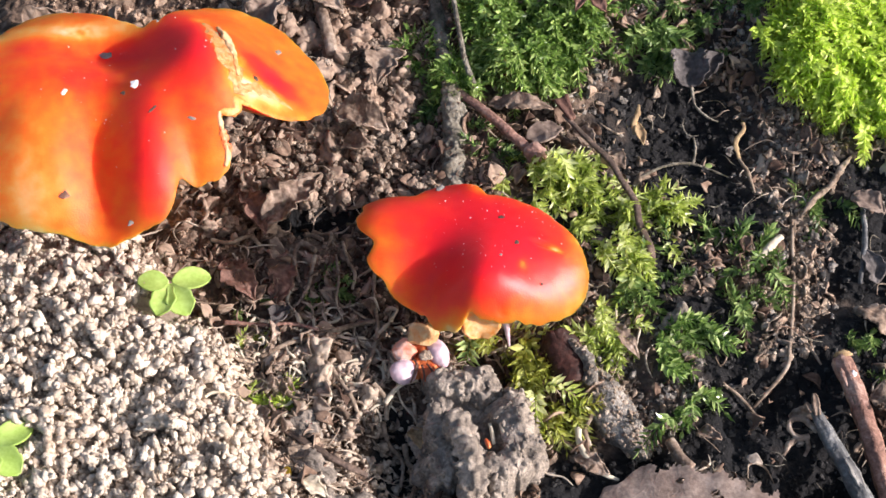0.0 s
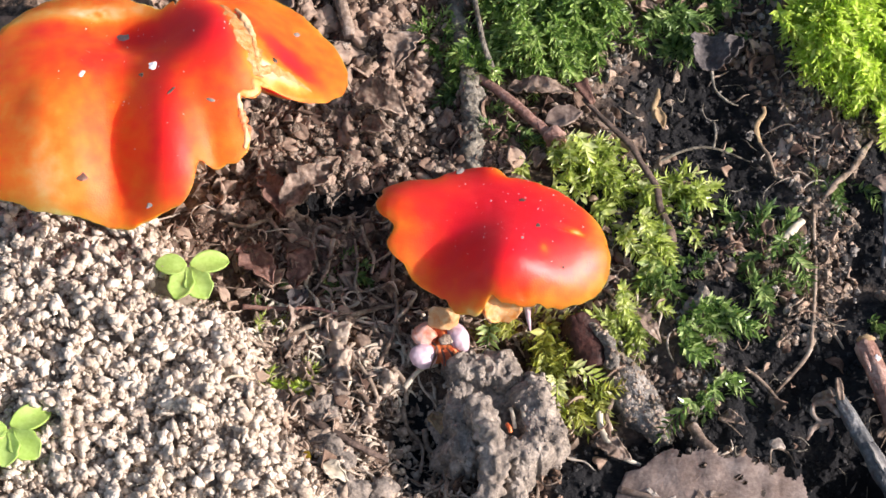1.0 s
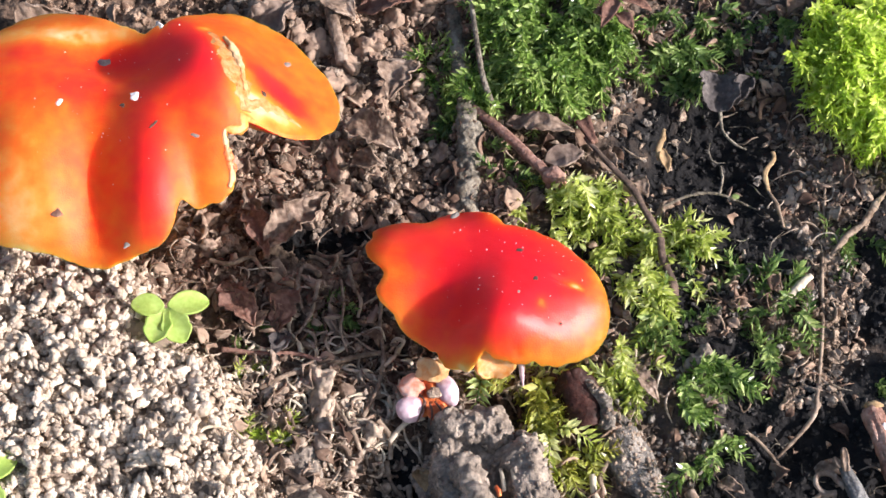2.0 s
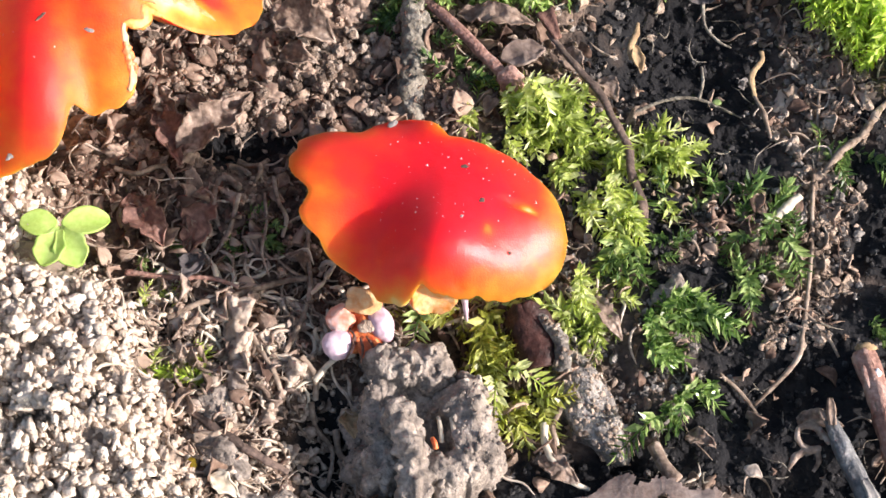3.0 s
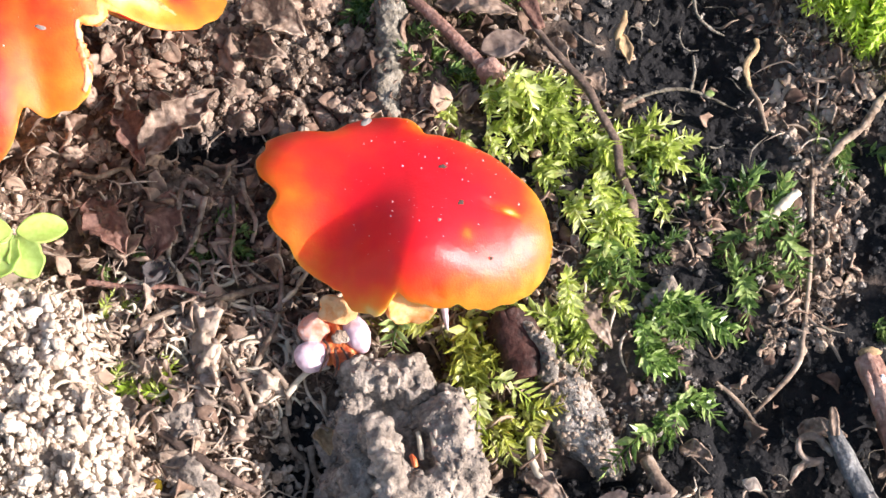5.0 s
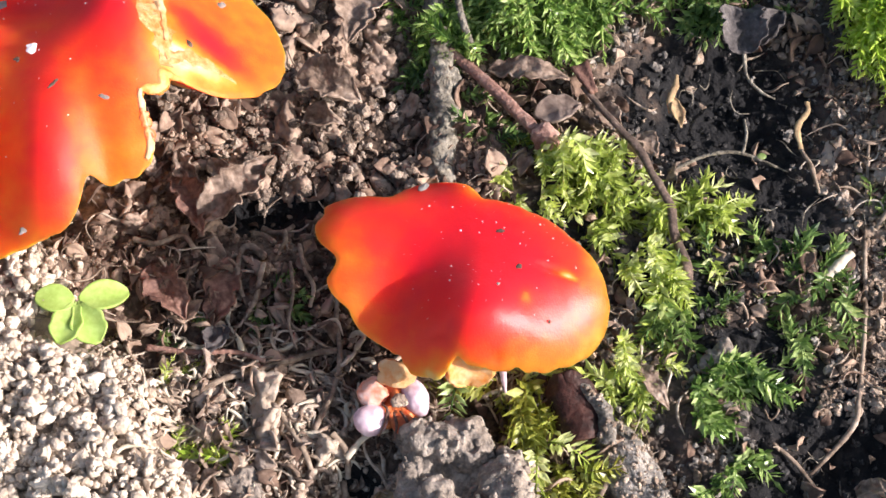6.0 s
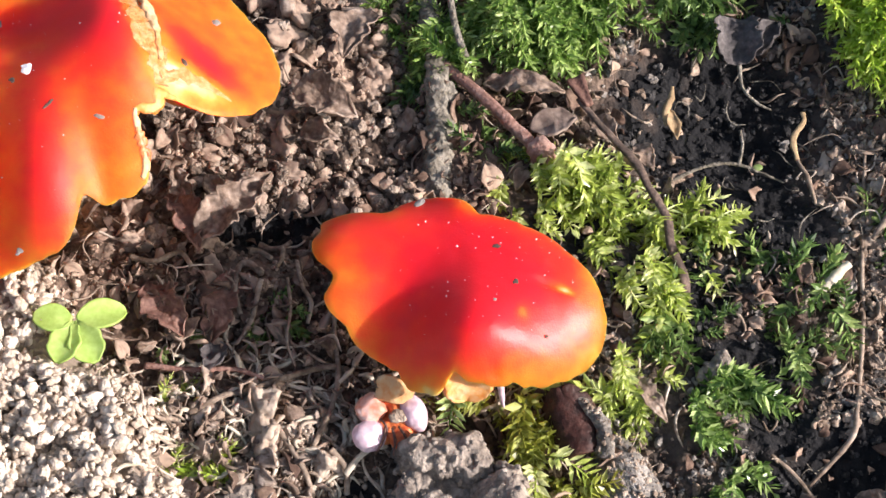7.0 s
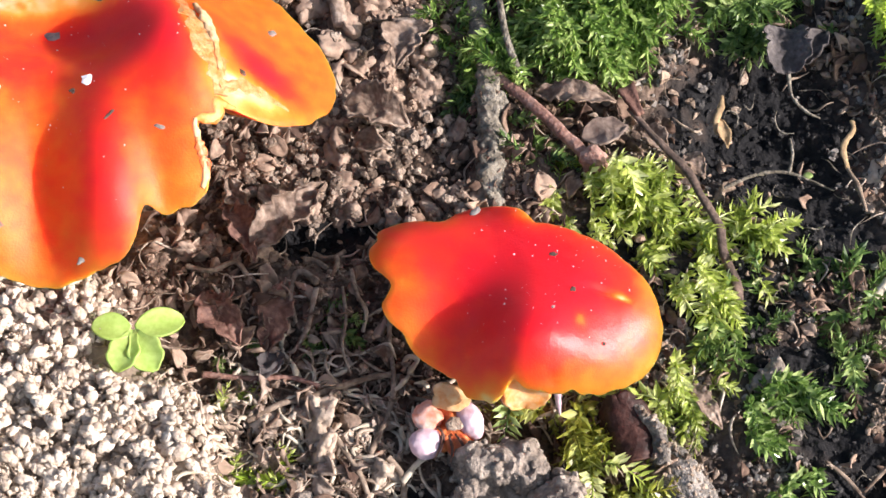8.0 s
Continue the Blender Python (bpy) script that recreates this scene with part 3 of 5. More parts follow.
# the smaller mushroom
SC = (-3.5, -3.5)
small = thing("waxcap_mushroom", (-3, -7, gz(-3, -7)), "scarlet waxy mushroom with an orange wavy rim, standing in moss", "mushroom", "waxcap mushrooms")
geo, out, low = cap_geometry(SC, 17.4, [(63, 35, -9.8), (261, 35, -4.1), (129, 9, -1.6), (159, 9, 3.4), (60, 14, 1.6), (333, 14, 1.4), (246, 9, 1.2), (15, 9, -0.8), (135, 4, -0.9), (219, 6, -0.4), (159, 3, -1.1), (261, 3, -0.9), (255, 3, 0.6), (189, 4, 0.8), (81, 4, -0.6), (138, 3, -0.6), (168, 5, 0.2), (179, 3, -1.0), (150, 7, 0.9), (157, 4, -0.4), (200, 2.5, -0.4), (231, 2.5, -0.4), (292, 2.0, -0.5), (222, 14, -1.0)],
    (-2.0, -3.0), (18.2, 15.1), 4.0, 10.74, 6.98, (0.02, -0.09),
    [(-4.3, -12.2, 6.8, 8.3, -25, 4.3), (-15, -15, 8, 6, 30, -3.6), (6.2, -10.3, 7.5, 2.8, -1, -0.3), (-12, -9, 7.0, 6, 30, -2.6), (-4, 7.4, 2.8, 2.4, 0, 0.9), (-21.0, 2.5, 5.5, 6, 0, 1.6), (6.3, -5.1, 2.2, 0.6, -15, -0.5), (-6.6, -13.7, 0.8, 1.6, 0, -0.6), (-7.7, -13.3, 1.2, 0.7, 0, -0.4), (-0.7, -16.2, 0.8, 0.6, 0, -0.5)],
    [(-17, -1.5, 8, 9, 0, 0.29), (-5, 9, 14, 4, 0, -0.15), (-3.8, 6.4, 1.9, 1.6, 0, 0.4), (6, -15.2, 11, 3.2, 14, 0.26), (-8.5, -17, 3.0, 2.2, 0, 0.36), (7.9, -5.6, 1.5, 0.6, -20, 1.1), (2.7, -9.4, 0.8, 1.0, 0, 0.75), (12, -5, 4.5, 8, -15, 0.27), (-16, -9, 4, 5, 30, 0.15)], 2.6, edge=0.66, stretch=0.5)
small_cap = part("cap", geo, M_CAP, small, "scarlet cap with an orange rim", attrs={"outward": out})
part("gills", gill_geometry(low, 80, 1.4), M_GILL, small_cap)
part("stem", tube([(-3, -8, gz(-3, -7) - 1.5), (-3.2, -7.5, 4), (-3, -6, 9), (-3, -4.5, 13)], [2.4, 2.6, 3.0, 3.6], 20, 16, 0.06, 3), M_STEM, small, "yellow-orange stem")
flap = blade((-3.9, -14.4, 16.0), (-3.6, -17.0, 10.6), 5.8, 0.7, 0.12, 0.06, 26, 21, lambda u: np.clip(1 - np.clip((u - 0.45) / 0.58, 0, 1) ** 2.4, 0.02, 1) ** 0.5, 0.25, 4)
part("torn_rim", flap, M_FLAP, small_cap, "torn orange flap of the rim")
part("flesh_shred", tube([(0.0, -15.0, 13.0), (0.5, -15.2, 9.0), (1.0, -15.9, 5.0)], [0.6, 0.42, 0.15], 14, 8, 0.3, 0.8), M_LILAC, small_cap, "white hanging shred")

# the larger mushroom
BC = (-56, 24)
large = thing("waxcap_mushroom", (-60, 18, gz(-60, 18)), "large orange and red waxy mushroom with a torn lobed cap", "mushroom", "waxcap mushrooms")
geo, out, low = cap_geometry(BC, 29.4, [(93, 35, -22.4), (315, 22, -5.0), (222, 14, 5.3), (57, 6, -0.6), (135, 9, 3.0), (354, 9, 1.2), (306, 6, 3.9), (174, 14, -1.7), (72, 3, -3.5), (57, 9, 4.3), (309, 14, -4.7), (288, 3, -2.9), (21, 6, -0.9), (63, 3, 1.5), (102, 6, 0.9), (327, 9, -2.6), (231, 3, -0.9), (330, 2.4, -2.4), (317, 4, -1.6), (311, 1.5, 0.5), (322, 1.2, 0.6)],
    (-57, 17), (30, 23), 3.0, 20.0, 8.0, (-0.02, 0.0),
    [(-45.8, 21.5, 8.5, 11.5, 22, 6.2), (-53.4, 4, 4.4, 12, 6, 3.0), (-59.5, 26.5, 9, 4.5, -12, -4.2), (-61.6, 3, 4.2, 11.5, 6, -3.2), (-71, 9, 7, 13, 0, 2.2), (-33, 25, 6, 9, 40, -1.5), (-42.0, 22.5, 1.6, 8, 26, -0.9), (-47.0, 3.5, 2.0, 6, 10, -0.8)],
    [(-48.2, 24, 5.2, 8.5, 18, -0.62), (-53.2, 4.5, 2.9, 11, 8, -0.5), (-57, 27, 8, 3.5, -12, -0.3), (-35.7, 22.1, 4.6, 1.7, -41, -0.62), (-66, 21, 7, 5, -20, -0.16), (-66, 31.5, 11, 2.4, 0, 0.5), (-72, 3, 6, 10, 0, 0.26), (-60.5, 14, 4, 4, 0, 0.14), (-74, 28, 4, 2.5, 20, -0.3), (-43.1, 24.3, 2.2, 7.6, 26, 0.56), (-47.2, 31.2, 1.2, 1.0, 0, 0.4), (-39.8, 17.0, 2.6, 1.8, -8, 0.36), (-36.2, 17.6, 4.4, 1.7, -8, 0.36), (-31, 22, 6, 8, 40, -0.12), (-66, -5.5, 12, 1.6, -12, 0.12)], 3.4, 0.4, 47, 80, 330, 0.7, 0.9, 0.3)
large_cap = part("cap", geo, M_OLDCAP, large, "orange cap with red ridges", attrs={"outward": out})
part("gills", gill_geometry(low, 110, 2.4), M_GILL, large_cap)
part("stem", tube([(-60, 18, gz(-60, 18) - 2), (-60, 18, 8), (-59, 18, 14), (-58, 18, 23)], [4.4, 4.6, 5.0, 6.0], 20, 20, 0.08, 4), M_STEM, large, "thick orange stem")

# pale torn flesh on the larger cap
def top_of(cap, x, y):
    hit, p, n, _ = cap.ray_cast((Vector((x, y, 60)) - Vector(BASE[cap])) * MM, (0, 0, -1))
    return p.z / MM + BASE[cap][2] if hit else 12.0


def strip_on(cap, points, widths, seed, up=0.12, crinkle=0.35, nu=46, nv=13):
    """A rough ribbon that lies on a cap along a line."""
    c = spline([(x, y, 0) for x, y in points], nu)
    w = np.interp(np.linspace(0, 1, nu), np.linspace(0, 1, len(widths)), widths)
    d = np.gradient(c, axis=0)
    side = np.stack([-d[:, 1], d[:, 0], 0 * d[:, 0]], -1) / np.linalg.norm(d, axis=1)[:, None]
    s = np.linspace(-1, 1, nv)
    rag = 1 + 0.7 * vnoise(np.stack([np.repeat(np.linspace(0, nu * 0.5, nu)[:, None], nv, 1), np.tile(np.sign(s) * 3.0, (nu, 1)), np.zeros((nu, nv))], -1), 1.6, seed)
    p = c[:, None] + side[:, None] * (s[None, :, None] * w[:, None, None] / 2 * rag[..., None])
    last = 12.0
    for i in range(nu):
        for j in range(nv):
            z = top_of(cap, p[i, j, 0], p[i, j, 1])
            last = last if z == 12.0 else z + up
            p[i, j, 2] = last
    p[..., 2] += crinkle * np.maximum(0, fbm(p, 1.6, 3, seed)) * (1 - s**4)[None] - 0.3 * (s**4)[None]
    return sheet(nu, nv, lambda u, v: p, 0.25)


part("torn_flesh", strip_on(large_cap, [(-46.4, 30.4), (-44.2, 27.0), (-42.2, 22.4), (-40.8, 18.6), (-40.2, 15.6)], [0.8, 3.2, 3.6, 4.2, 2.4], 3, -0.12, 0.34, 60, 31), M_FLESH, large_cap, "cream torn flesh")
part("torn_flesh", strip_on(large_cap, [(-44.0, 29.6), (-42.4, 26.4), (-41.0, 22.6), (-40.4, 19.0)], [0.5, 1.1, 0.9, 0.4], 9, 0.16, 0.5), M_CREAM, large_cap, "cream torn flesh")
part("torn_flesh", strip_on(large_cap, [(-40.4, 17.0), (-38.0, 17.8), (-35.4, 17.8), (-32.4, 17.0)], [2.0, 3.0, 2.2, 0.3], 5, -0.12, 0.26, 50, 25), M_FLESH, large_cap, "cream torn flesh")


def rim_of(cap, angle, back=0.0):
    """A point on the larger cap's rim at an angle, or that far in from it."""
    a, r = radians(angle), 40.0
    while r > 5 and not cap.ray_cast((Vector((BC[0] + r * math.cos(a), BC[1] + r * math.sin(a), 60)) - Vector(BASE[cap])) * MM, (0, 0, -1))[0]:
        r -= 0.1
    x, y = BC[0] + (r - back) * math.cos(a), BC[1] + (r - back) * math.sin(a)
    return np.array((x, y, top_of(cap, x, y)))


for a0, a1, w, m, label in ((332, 318, 1.2, M_FLAP, "pale torn edge"), (314, 309.5, 1.1, M_RED, "raw red torn edge"), (318, 306, 0.7, M_CREAM, "pale torn edge")):
    line = [rim_of(large_cap, a0 + (a1 - a0) * k / 5, 0.6)[:2] for k in range(6)]
    part("torn_edge", strip_on(large_cap, line, [0.3, w, w * 0.7, w, 0.3], int(a0), 0.03 if m is M_RED else -0.02, 0.16, 36, 9), m, large_cap, label)

# the young broken one
bx, by = -14.0, -16.5
young = thing("broken_mushroom", (bx, by, gz(bx, by)), "small broken mushroom with lilac-white lobes and red flesh", "mushroom")
part("lobe", lump((-15.6, -18.7, 2.4), (2.2, 2.1, 1.8), 4, 0.08, 0.6, 2, (0, 10, 30)), M_LILAC, young, "lilac-white rounded lobe")
part("lobe", lump((-10.1, -15.8, 3.0), (1.7, 2.5, 1.8), 4, 0.1, 0.6, 5, (0, 10, 24)), M_LILAC, young, "lilac-pink rounded lobe")
part("lobe", lump((-15.3, -15.2, 3.0), (2.0, 1.9, 1.6), 4, 0.15, 0.6, 8, (0, 0, -20)), M_PINK, young, "pinkish torn lobe")
part("heart", lump((-12.6, -16.0, 2.0), (3.0, 3.6, 1.6), 4, 0.45, 0.4, 4), M_RED, young, "raw red inner flesh")
part("flake", blade((-12.7, -14.9, 4.4), (-12.3, -12.4, 6.6), 4.5, 0.9, -0.2, 0.1, 26, 21, lambda u: np.clip(0.8 + 0.5 * u - 0.75 * u**4, 0, 1), 0.3, 6), M_CREAM, young, "cream flake of flesh")
for k, (a, b) in enumerate((((-13.6, -17.6), (-14.6, -21.0)), ((-12.8, -18.0), (-12.6, -21.4)), ((-12.0, -17.8), (-10.9, -20.4)), ((-14.2, -16.8), (-13.4, -18.8)))):
    part("fibre", tube([(*a, 3.4), ((a[0] + b[0]) / 2 + 0.3, (a[1] + b[1]) / 2, 3.6), (*b, 3.0)], [0.16, 0.2, 0.1], 10, 6, 0.3), M_RLEAF, young)
single("pebble", lump((-12.1, -16.6, 4.0), (1.1, 0.8, 0.5), 3, 0.3, 0.6, 3), M_AGG, "small grey-brown pebble lodged in red flesh", "pebble")

# ---- dead leaf, clods, bark ----
leaf = thing("dead_leaf", (32, -46, gz(32, -46)), "large brown dead leaf with holes and pale torn edges", "leaf")


def leaf_shape(u):
    return np.clip(np.sin(math.pi * np.clip(u * 0.9 + 0.05, 0, 1)) ** 0.62, 0.05, 1)


def big_leaf(u, v):
    """The blade runs from its stalk end towards +x and -y, arched, with a ragged margin."""
    s = 2 * v - 1
    edge = 1 + 0.012 * np.sign(np.sin(u * 60)) * np.abs(s) ** 6 + 0.14 * vnoise(np.stack([u * 9, s * 1.5, 0 * u], -1), 1.0, 3) * np.abs(s) + 0.07 * vnoise(np.stack([u * 34, s * 1.5, 0 * u], -1), 1.0, 5) * np.abs(s) ** 4
    x = 13.3 + 31 * u + 5.0 * s * edge * leaf_shape(u)
    y = -41.3 - 13.5 * u + 10.5 * s * edge * leaf_shape(u)
    z = 0.8 + 3.8 * np.sin(math.pi * np.clip(u * 0.8 + 0.05, 0, 1)) + 1.8 * s * (0.3 + u) - 1.0 * s**2 + 0.1 * np.cos(u * 44 + np.abs(s) * 5) * np.abs(s) ** 0.5 + 0.8 * vnoise(flat3(x, y), 8, 2) + 0.22 * np.abs(vnoise(flat3(x, y), 3.0, 4)) + 0.06 * vnoise(flat3(x, y), 1.1, 6)
    return np.stack([x, y, z], -1)


lv, lf = sheet(110, 90, big_leaf, 0.22)
mid = lv[lf].mean(1)
keep = np.ones(len(lf), bool)
for hx, hy, sx, sy in ((26.0, -38.8, 0.7, 0.5), (31.0, -41.2, 0.7, 0.5), (31.8, -42.0, 0.5, 0.4), (34.4, -43.6, 0.4, 0.7), (29.0, -49.0, 0.6, 0.4), (40.5, -37.6, 1.9, 1.6)):
    keep &= ((mid[:, 0] - hx) / sx) ** 2 + ((mid[:, 1] - hy) / sy) ** 2 + 0.5 * vnoise(mid, 0.6, 3) > 1
lu, ls = np.floor(lf[:, 0] % (110 * 90) / 90) / 109, 2 * ((lf[:, 0] % (110 * 90)) % 90) / 89 - 1
line = np.stack([lu * 30, ls * 4, 0 * lu], -1)
keep &= np.abs(ls) < 0.9 + 0.16 * vnoise(line, 1.0, 21) + 0.1 * vnoise(line, 0.4, 22)
keep &= lu < 0.94 + 0.09 * vnoise(np.stack([ls * 9, lu, 0 * lu], -1), 1.0, 23)
keep &= ~((lu < 0.45) & (ls < -0.25) & (vnoise(np.stack([lu * 7, ls * 16, 0 * lu], -1), 1.0, 24) > 0.3))
part("blade", (lv, lf[keep]), M_BIGLEAF, leaf, "brown papery blade with small holes")


def on_leaf(u, s, up=0.2):
    p = big_leaf(np.array([u]), np.array([(s + 1) / 2]))[0]
    return (p[0], p[1], p[2] + up)


part("midrib", tube([on_leaf(u, 0.0, 0.08) for u in (0.0, 0.2, 0.45, 0.7, 1.0)], [0.6, 0.45, 0.3, 0.2, 0.1], 30, 7, 0.1, 2), M_PLEAF, leaf, "pale midrib")
for k in range(6):
    for side in (-1, 1):
        u0 = 0.06 + 0.13 * k
        part("vein", tube([on_leaf(u0 + 0.2 * (k2 / 8), 0.86 * side * k2 / 8, 0.07) for k2 in range(9)], [0.1, 0.09, 0.08, 0.06, 0.04], 40, 5), M_BIGLEAF, leaf)
for k in range(26):
    u0, s0 = (0.03 + 0.4 * rng.random(), 0.3 - 0.9 * rng.random()) if k < 20 else (0.84 + 0.08 * rng.random(), -0.6 + 1.4 * rng.random())
    a, b = on_leaf(u0, s0, 0.2), on_leaf(u0 + 0.03 + 0.05 * rng.random(), s0 + rng.uniform(-0.15, 0.1), 0.24)
    part("torn_strip", blade(a, b, 0.7 + 1.1 * rng.random(), 0.06, 0.05, 0.0, 10, 7, lambda u: np.clip(1.1 - u, 0.1, 1), 0.7, k), (M_FLAKE, M_PLEAF)[k % 2], leaf, "pale torn strip")

clod = thing("soil_clod", (-3, -31, gz(-3, -31)), "grey clay clod with a coiled worm cast on it", "clod")


def clod_body(c, r, seed, turn=(0, 0, 0), rough=0.3):
    v, f = lump(c, r, 5, rough, 0.6, seed, turn, 4)
    n = v - np.array(c)
    n /= np.linalg.norm(n, axis=1)[:, None]
    return v + n * (0.7 * fbm(v, 2.6, 4, seed + 2) + 0.7 * grains(v, 2.1, seed + 9) + 0.4 * grains(v, 0.95, seed + 10) + 0.12 * vnoise(v, 0.4, seed + 11) - 0.5)[:, None], f


CLOD = [  # ends, radius and height of the ridges that the clod is pressed together from
    ((-5.5, -29), (-1, -33), 6.4, 2.4), ((-9.2, -24.5), (-9.8, -35), 3.2, 3.0), ((-9.4, -21.4), (-3.6, -22.6), 3.4, 5.8), ((-5.6, -20.4), (-4.6, -20.8), 2.6, 5.0), ((-9.0, -24), (-9.4, -27), 2.4, 3.4),
    ((0.8, -26.4), (2.2, -33.6), 3.5, 6.8), ((3.4, -29), (4.0, -32), 2.1, 5.6), ((-3.8, -36.4), (1.4, -35.6), 2.9, 6.0), ((-1.6, -39), (-2.4, -40.4), 2.4, 3.6), ((-7.2, -30), (-5.2, -36), 2.6, 5.6)]


def clod_height(x, y):
    wx, wy = x + 1.3 * vnoise(flat3(x, y), 3.0, 61) + 0.5 * vnoise(flat3(x, y), 1.2, 63), y + 1.3 * vnoise(flat3(x, y), 3.0, 62) + 0.5 * vnoise(flat3(x, y), 1.2, 64)
    total = np.exp(1.6 * -4.0) + 0 * x
    for a, b, r, top in CLOD:
        a, b = np.array(a, float), np.array(b, float)
        t = np.clip(((wx - a[0]) * (b - a)[0] + (wy - a[1]) * (b - a)[1]) / ((b - a) @ (b - a)), 0, 1)
        d = np.hypot(wx - a[0] - t * (b - a)[0], wy - a[1] - t * (b - a)[1]) / r
        total = total + np.exp(1.6 * np.where(d < 1, -2.0 + (top + 2.0) * np.clip(1 - d**2.6, 0, 1) ** 0.45, -2.0 - 4.0 * (d - 1)))
    return np.log(total) / 1.6


cx, cy = np.meshgrid(np.arange(-17, 10, 0.2), np.arange(-46, -15, 0.2), indexing="ij")
cp = np.stack([cx, cy, clod_height(cx, cy)], -1)
cn = np.cross(np.gradient(cp, axis=0), np.gradient(cp, axis=1))
cn /= np.linalg.norm(cn, axis=-1, keepdims=True)
cp = cp + cn * (0.5 * fbm(cp, 2.6, 3, 71) + 0.5 * grains(cp, 1.7, 72) + 0.3 * grains(cp, 0.8, 73) - 0.85 * step(0.35, 0.6, vnoise(cp, 2.2, 75)) + 0.1 * vnoise(cp, 0.45, 74) - 0.3)[..., None]
ci, cj = np.meshgrid(np.arange(cx.shape[0] - 1), np.arange(cx.shape[1] - 1), indexing="ij")
cf = np.stack([ci * cx.shape[1] + cj, (ci + 1) * cx.shape[1] + cj, (ci + 1) * cx.shape[1] + cj + 1, ci * cx.shape[1] + cj + 1], -1).reshape(-1, 4)
cv = cp.reshape(-1, 3)
cf = cf[cv[cf][..., 2].max(1) > -2.6]
part("body", (cv, cf), M_CLAY, clod, "rough grey clay")
part("coil", tube([(-7.6, -28.0, 4.8), (-7.3, -29.2, 5.6), (-6.6, -32.0, 6.0), (-5.6, -35.6, 5.4), (-5.4, -39.6, 4.2), (-6.6, -43.0, 3.2), (-8.4, -46.2, 1.6)], [1.4, 2.0, 1.8, 2.1, 2.2, 1.8, 1.3], 140, 48, 0.5, 1.0, 4), M_CLAY, clod, "coiled worm cast")
stuck = []
for ob in [o for o in clod.children]:
    for _ in range(620 if ob.name.startswith("body") else 160):
        x, y = rng.uniform(-13, 9), rng.uniform(-46, -17)
        hit, q, n, _i = ob.ray_cast((Vector((x, y, 60)) - Vector(BASE[clod])) * MM, (0, 0, -1))
        if hit and n.z > 0.2:
            stuck.append((x, y, q.z / MM + BASE[clod][2]))
part("crumb_crust", scatter([lump((0, 0, 0), (1, 0.8, 0.6), 2, 0.5, 0.6, s, octaves=2) for s in range(9)], np.array(stuck), 0.16 + 0.6 * rng.random(len(stuck)) ** 3), M_CLAY, clod, "crumbs stuck to the clay")["kind"] = "stuff"
for k, (x, y, z, l) in enumerate(((-2.6, -31.0, 5.4, 3.4), (-1.0, -31.0, 6.0, 2.8), (-3.4, -33.5, 7.2, 1.4))):
    single("straw_bit", tube([(x, y + l / 2, z), (x + 0.3, y, z + 0.3), (x + 0.5, y - l / 2, z)], [0.3, 0.38, 0.3], 8, 6, 0.1), (M_STRAW, M_STRAW, M_RED)[k], ("pale straw splinter lying on clay", "pale straw splinter lying on clay", "orange-red splinter lying on clay")[k], "straw")

bark = thing("bark_piece", (14, -21, gz(14, -21)), "grey crusted bark piece with a dark brown inner face", "bark")
part("crust", clod_body((17.0, -24.2, -0.4), (3.3, 9.0, 2.5), 11, (0, 0, 28), 0.2), M_BARK, bark, "grey crusted surface")
part("inner_face", blade((9.8, -21.6, 3.2), (7.9, -13.4, 5.6), 6.8, 1.0, 0.28, 0.06, 40, 24, lambda u: np.clip(np.sin(math.pi * np.clip(u * 0.8 + 0.16, 0, 1)), 0.05, 1) ** 0.6, 0.3, 12, (0.9, 0.2, 0.45)), M_MAROON, bark, "dark red-brown inner face")
part("broken_edge", tube([(9.6, -13.8, 4.4), (11.8, -16.0, 4.6), (13.4, -18.6, 4.2), (13.4, -21.6, 2.8)], [0.4, 0.7, 0.9, 1.1], 60, 18, 0.5, 0.9, 5), M_BARK, bark, "grey broken edge")
barkcrumb = []
for ob in [o for o in bark.children]:
    for _ in range(1100):
        x, y = rng.uniform(9, 25), rng.uniform(-34, -13)
        hit, q, n, _i = ob.ray_cast((Vector((x, y, 60)) - Vector(BASE[bark])) * MM, (0, 0, -1))
        if hit and ob.name[:5] != "inner":
            barkcrumb.append((x, y, q.z / MM + BASE[bark][2]))
part("crumb_crust", scatter([lump((0, 0, 0), (1, 0.8, 0.6), 2, 0.5, 0.6, s, octaves=2) for s in range(9)], np.array(barkcrumb), 0.12 + 0.42 * rng.random(len(barkcrumb)) ** 2.5), M_AGG, bark, "pale crumbs stuck to bark")["kind"] = "stuff"
single("stone_chip", clod_body((28.6, -10.6, gz(28.6, -10.6) + 0.8), (2.2, 2.0, 1.6), 21, (10, 20, 15), 0.3), M_CLAY, "angular grey stone chip among moss", "stone")
single("dead_leaf", blade((5.6, 24.6, 2.6), (11.8, 26.0, 3.4), 4.4, 0.3, 0.12, 0.05, 30, 20, None, 0.3, 31), M_LEAF, "flat mauve-grey leaf scrap beside a red-brown twig", "leaf")
single("bark_bit", lump((-19.6, -44.8, gz(-19.6, -44.8) + 0.5), (2.2, 1.6, 1.2), 2, 0.2, 0.8, 6), M_DTWIG, "dark broken bark bit", "bark")
single("twig", tube([(-24.2, -44.6, gz(-24, -44.6) + 0.2), (-17.8, -45.5, gz(-17.8, -45.5) + 0.6), (-10.6, -46.4, gz(-10.6, -46.4) + 0.6)], [1.0, 1.4, 1.2], 40, 14, 0.2, 1.3, 4, 5), M_BLUEWOOD, "dark grey-blue short twig half sunk in soil", "twig")

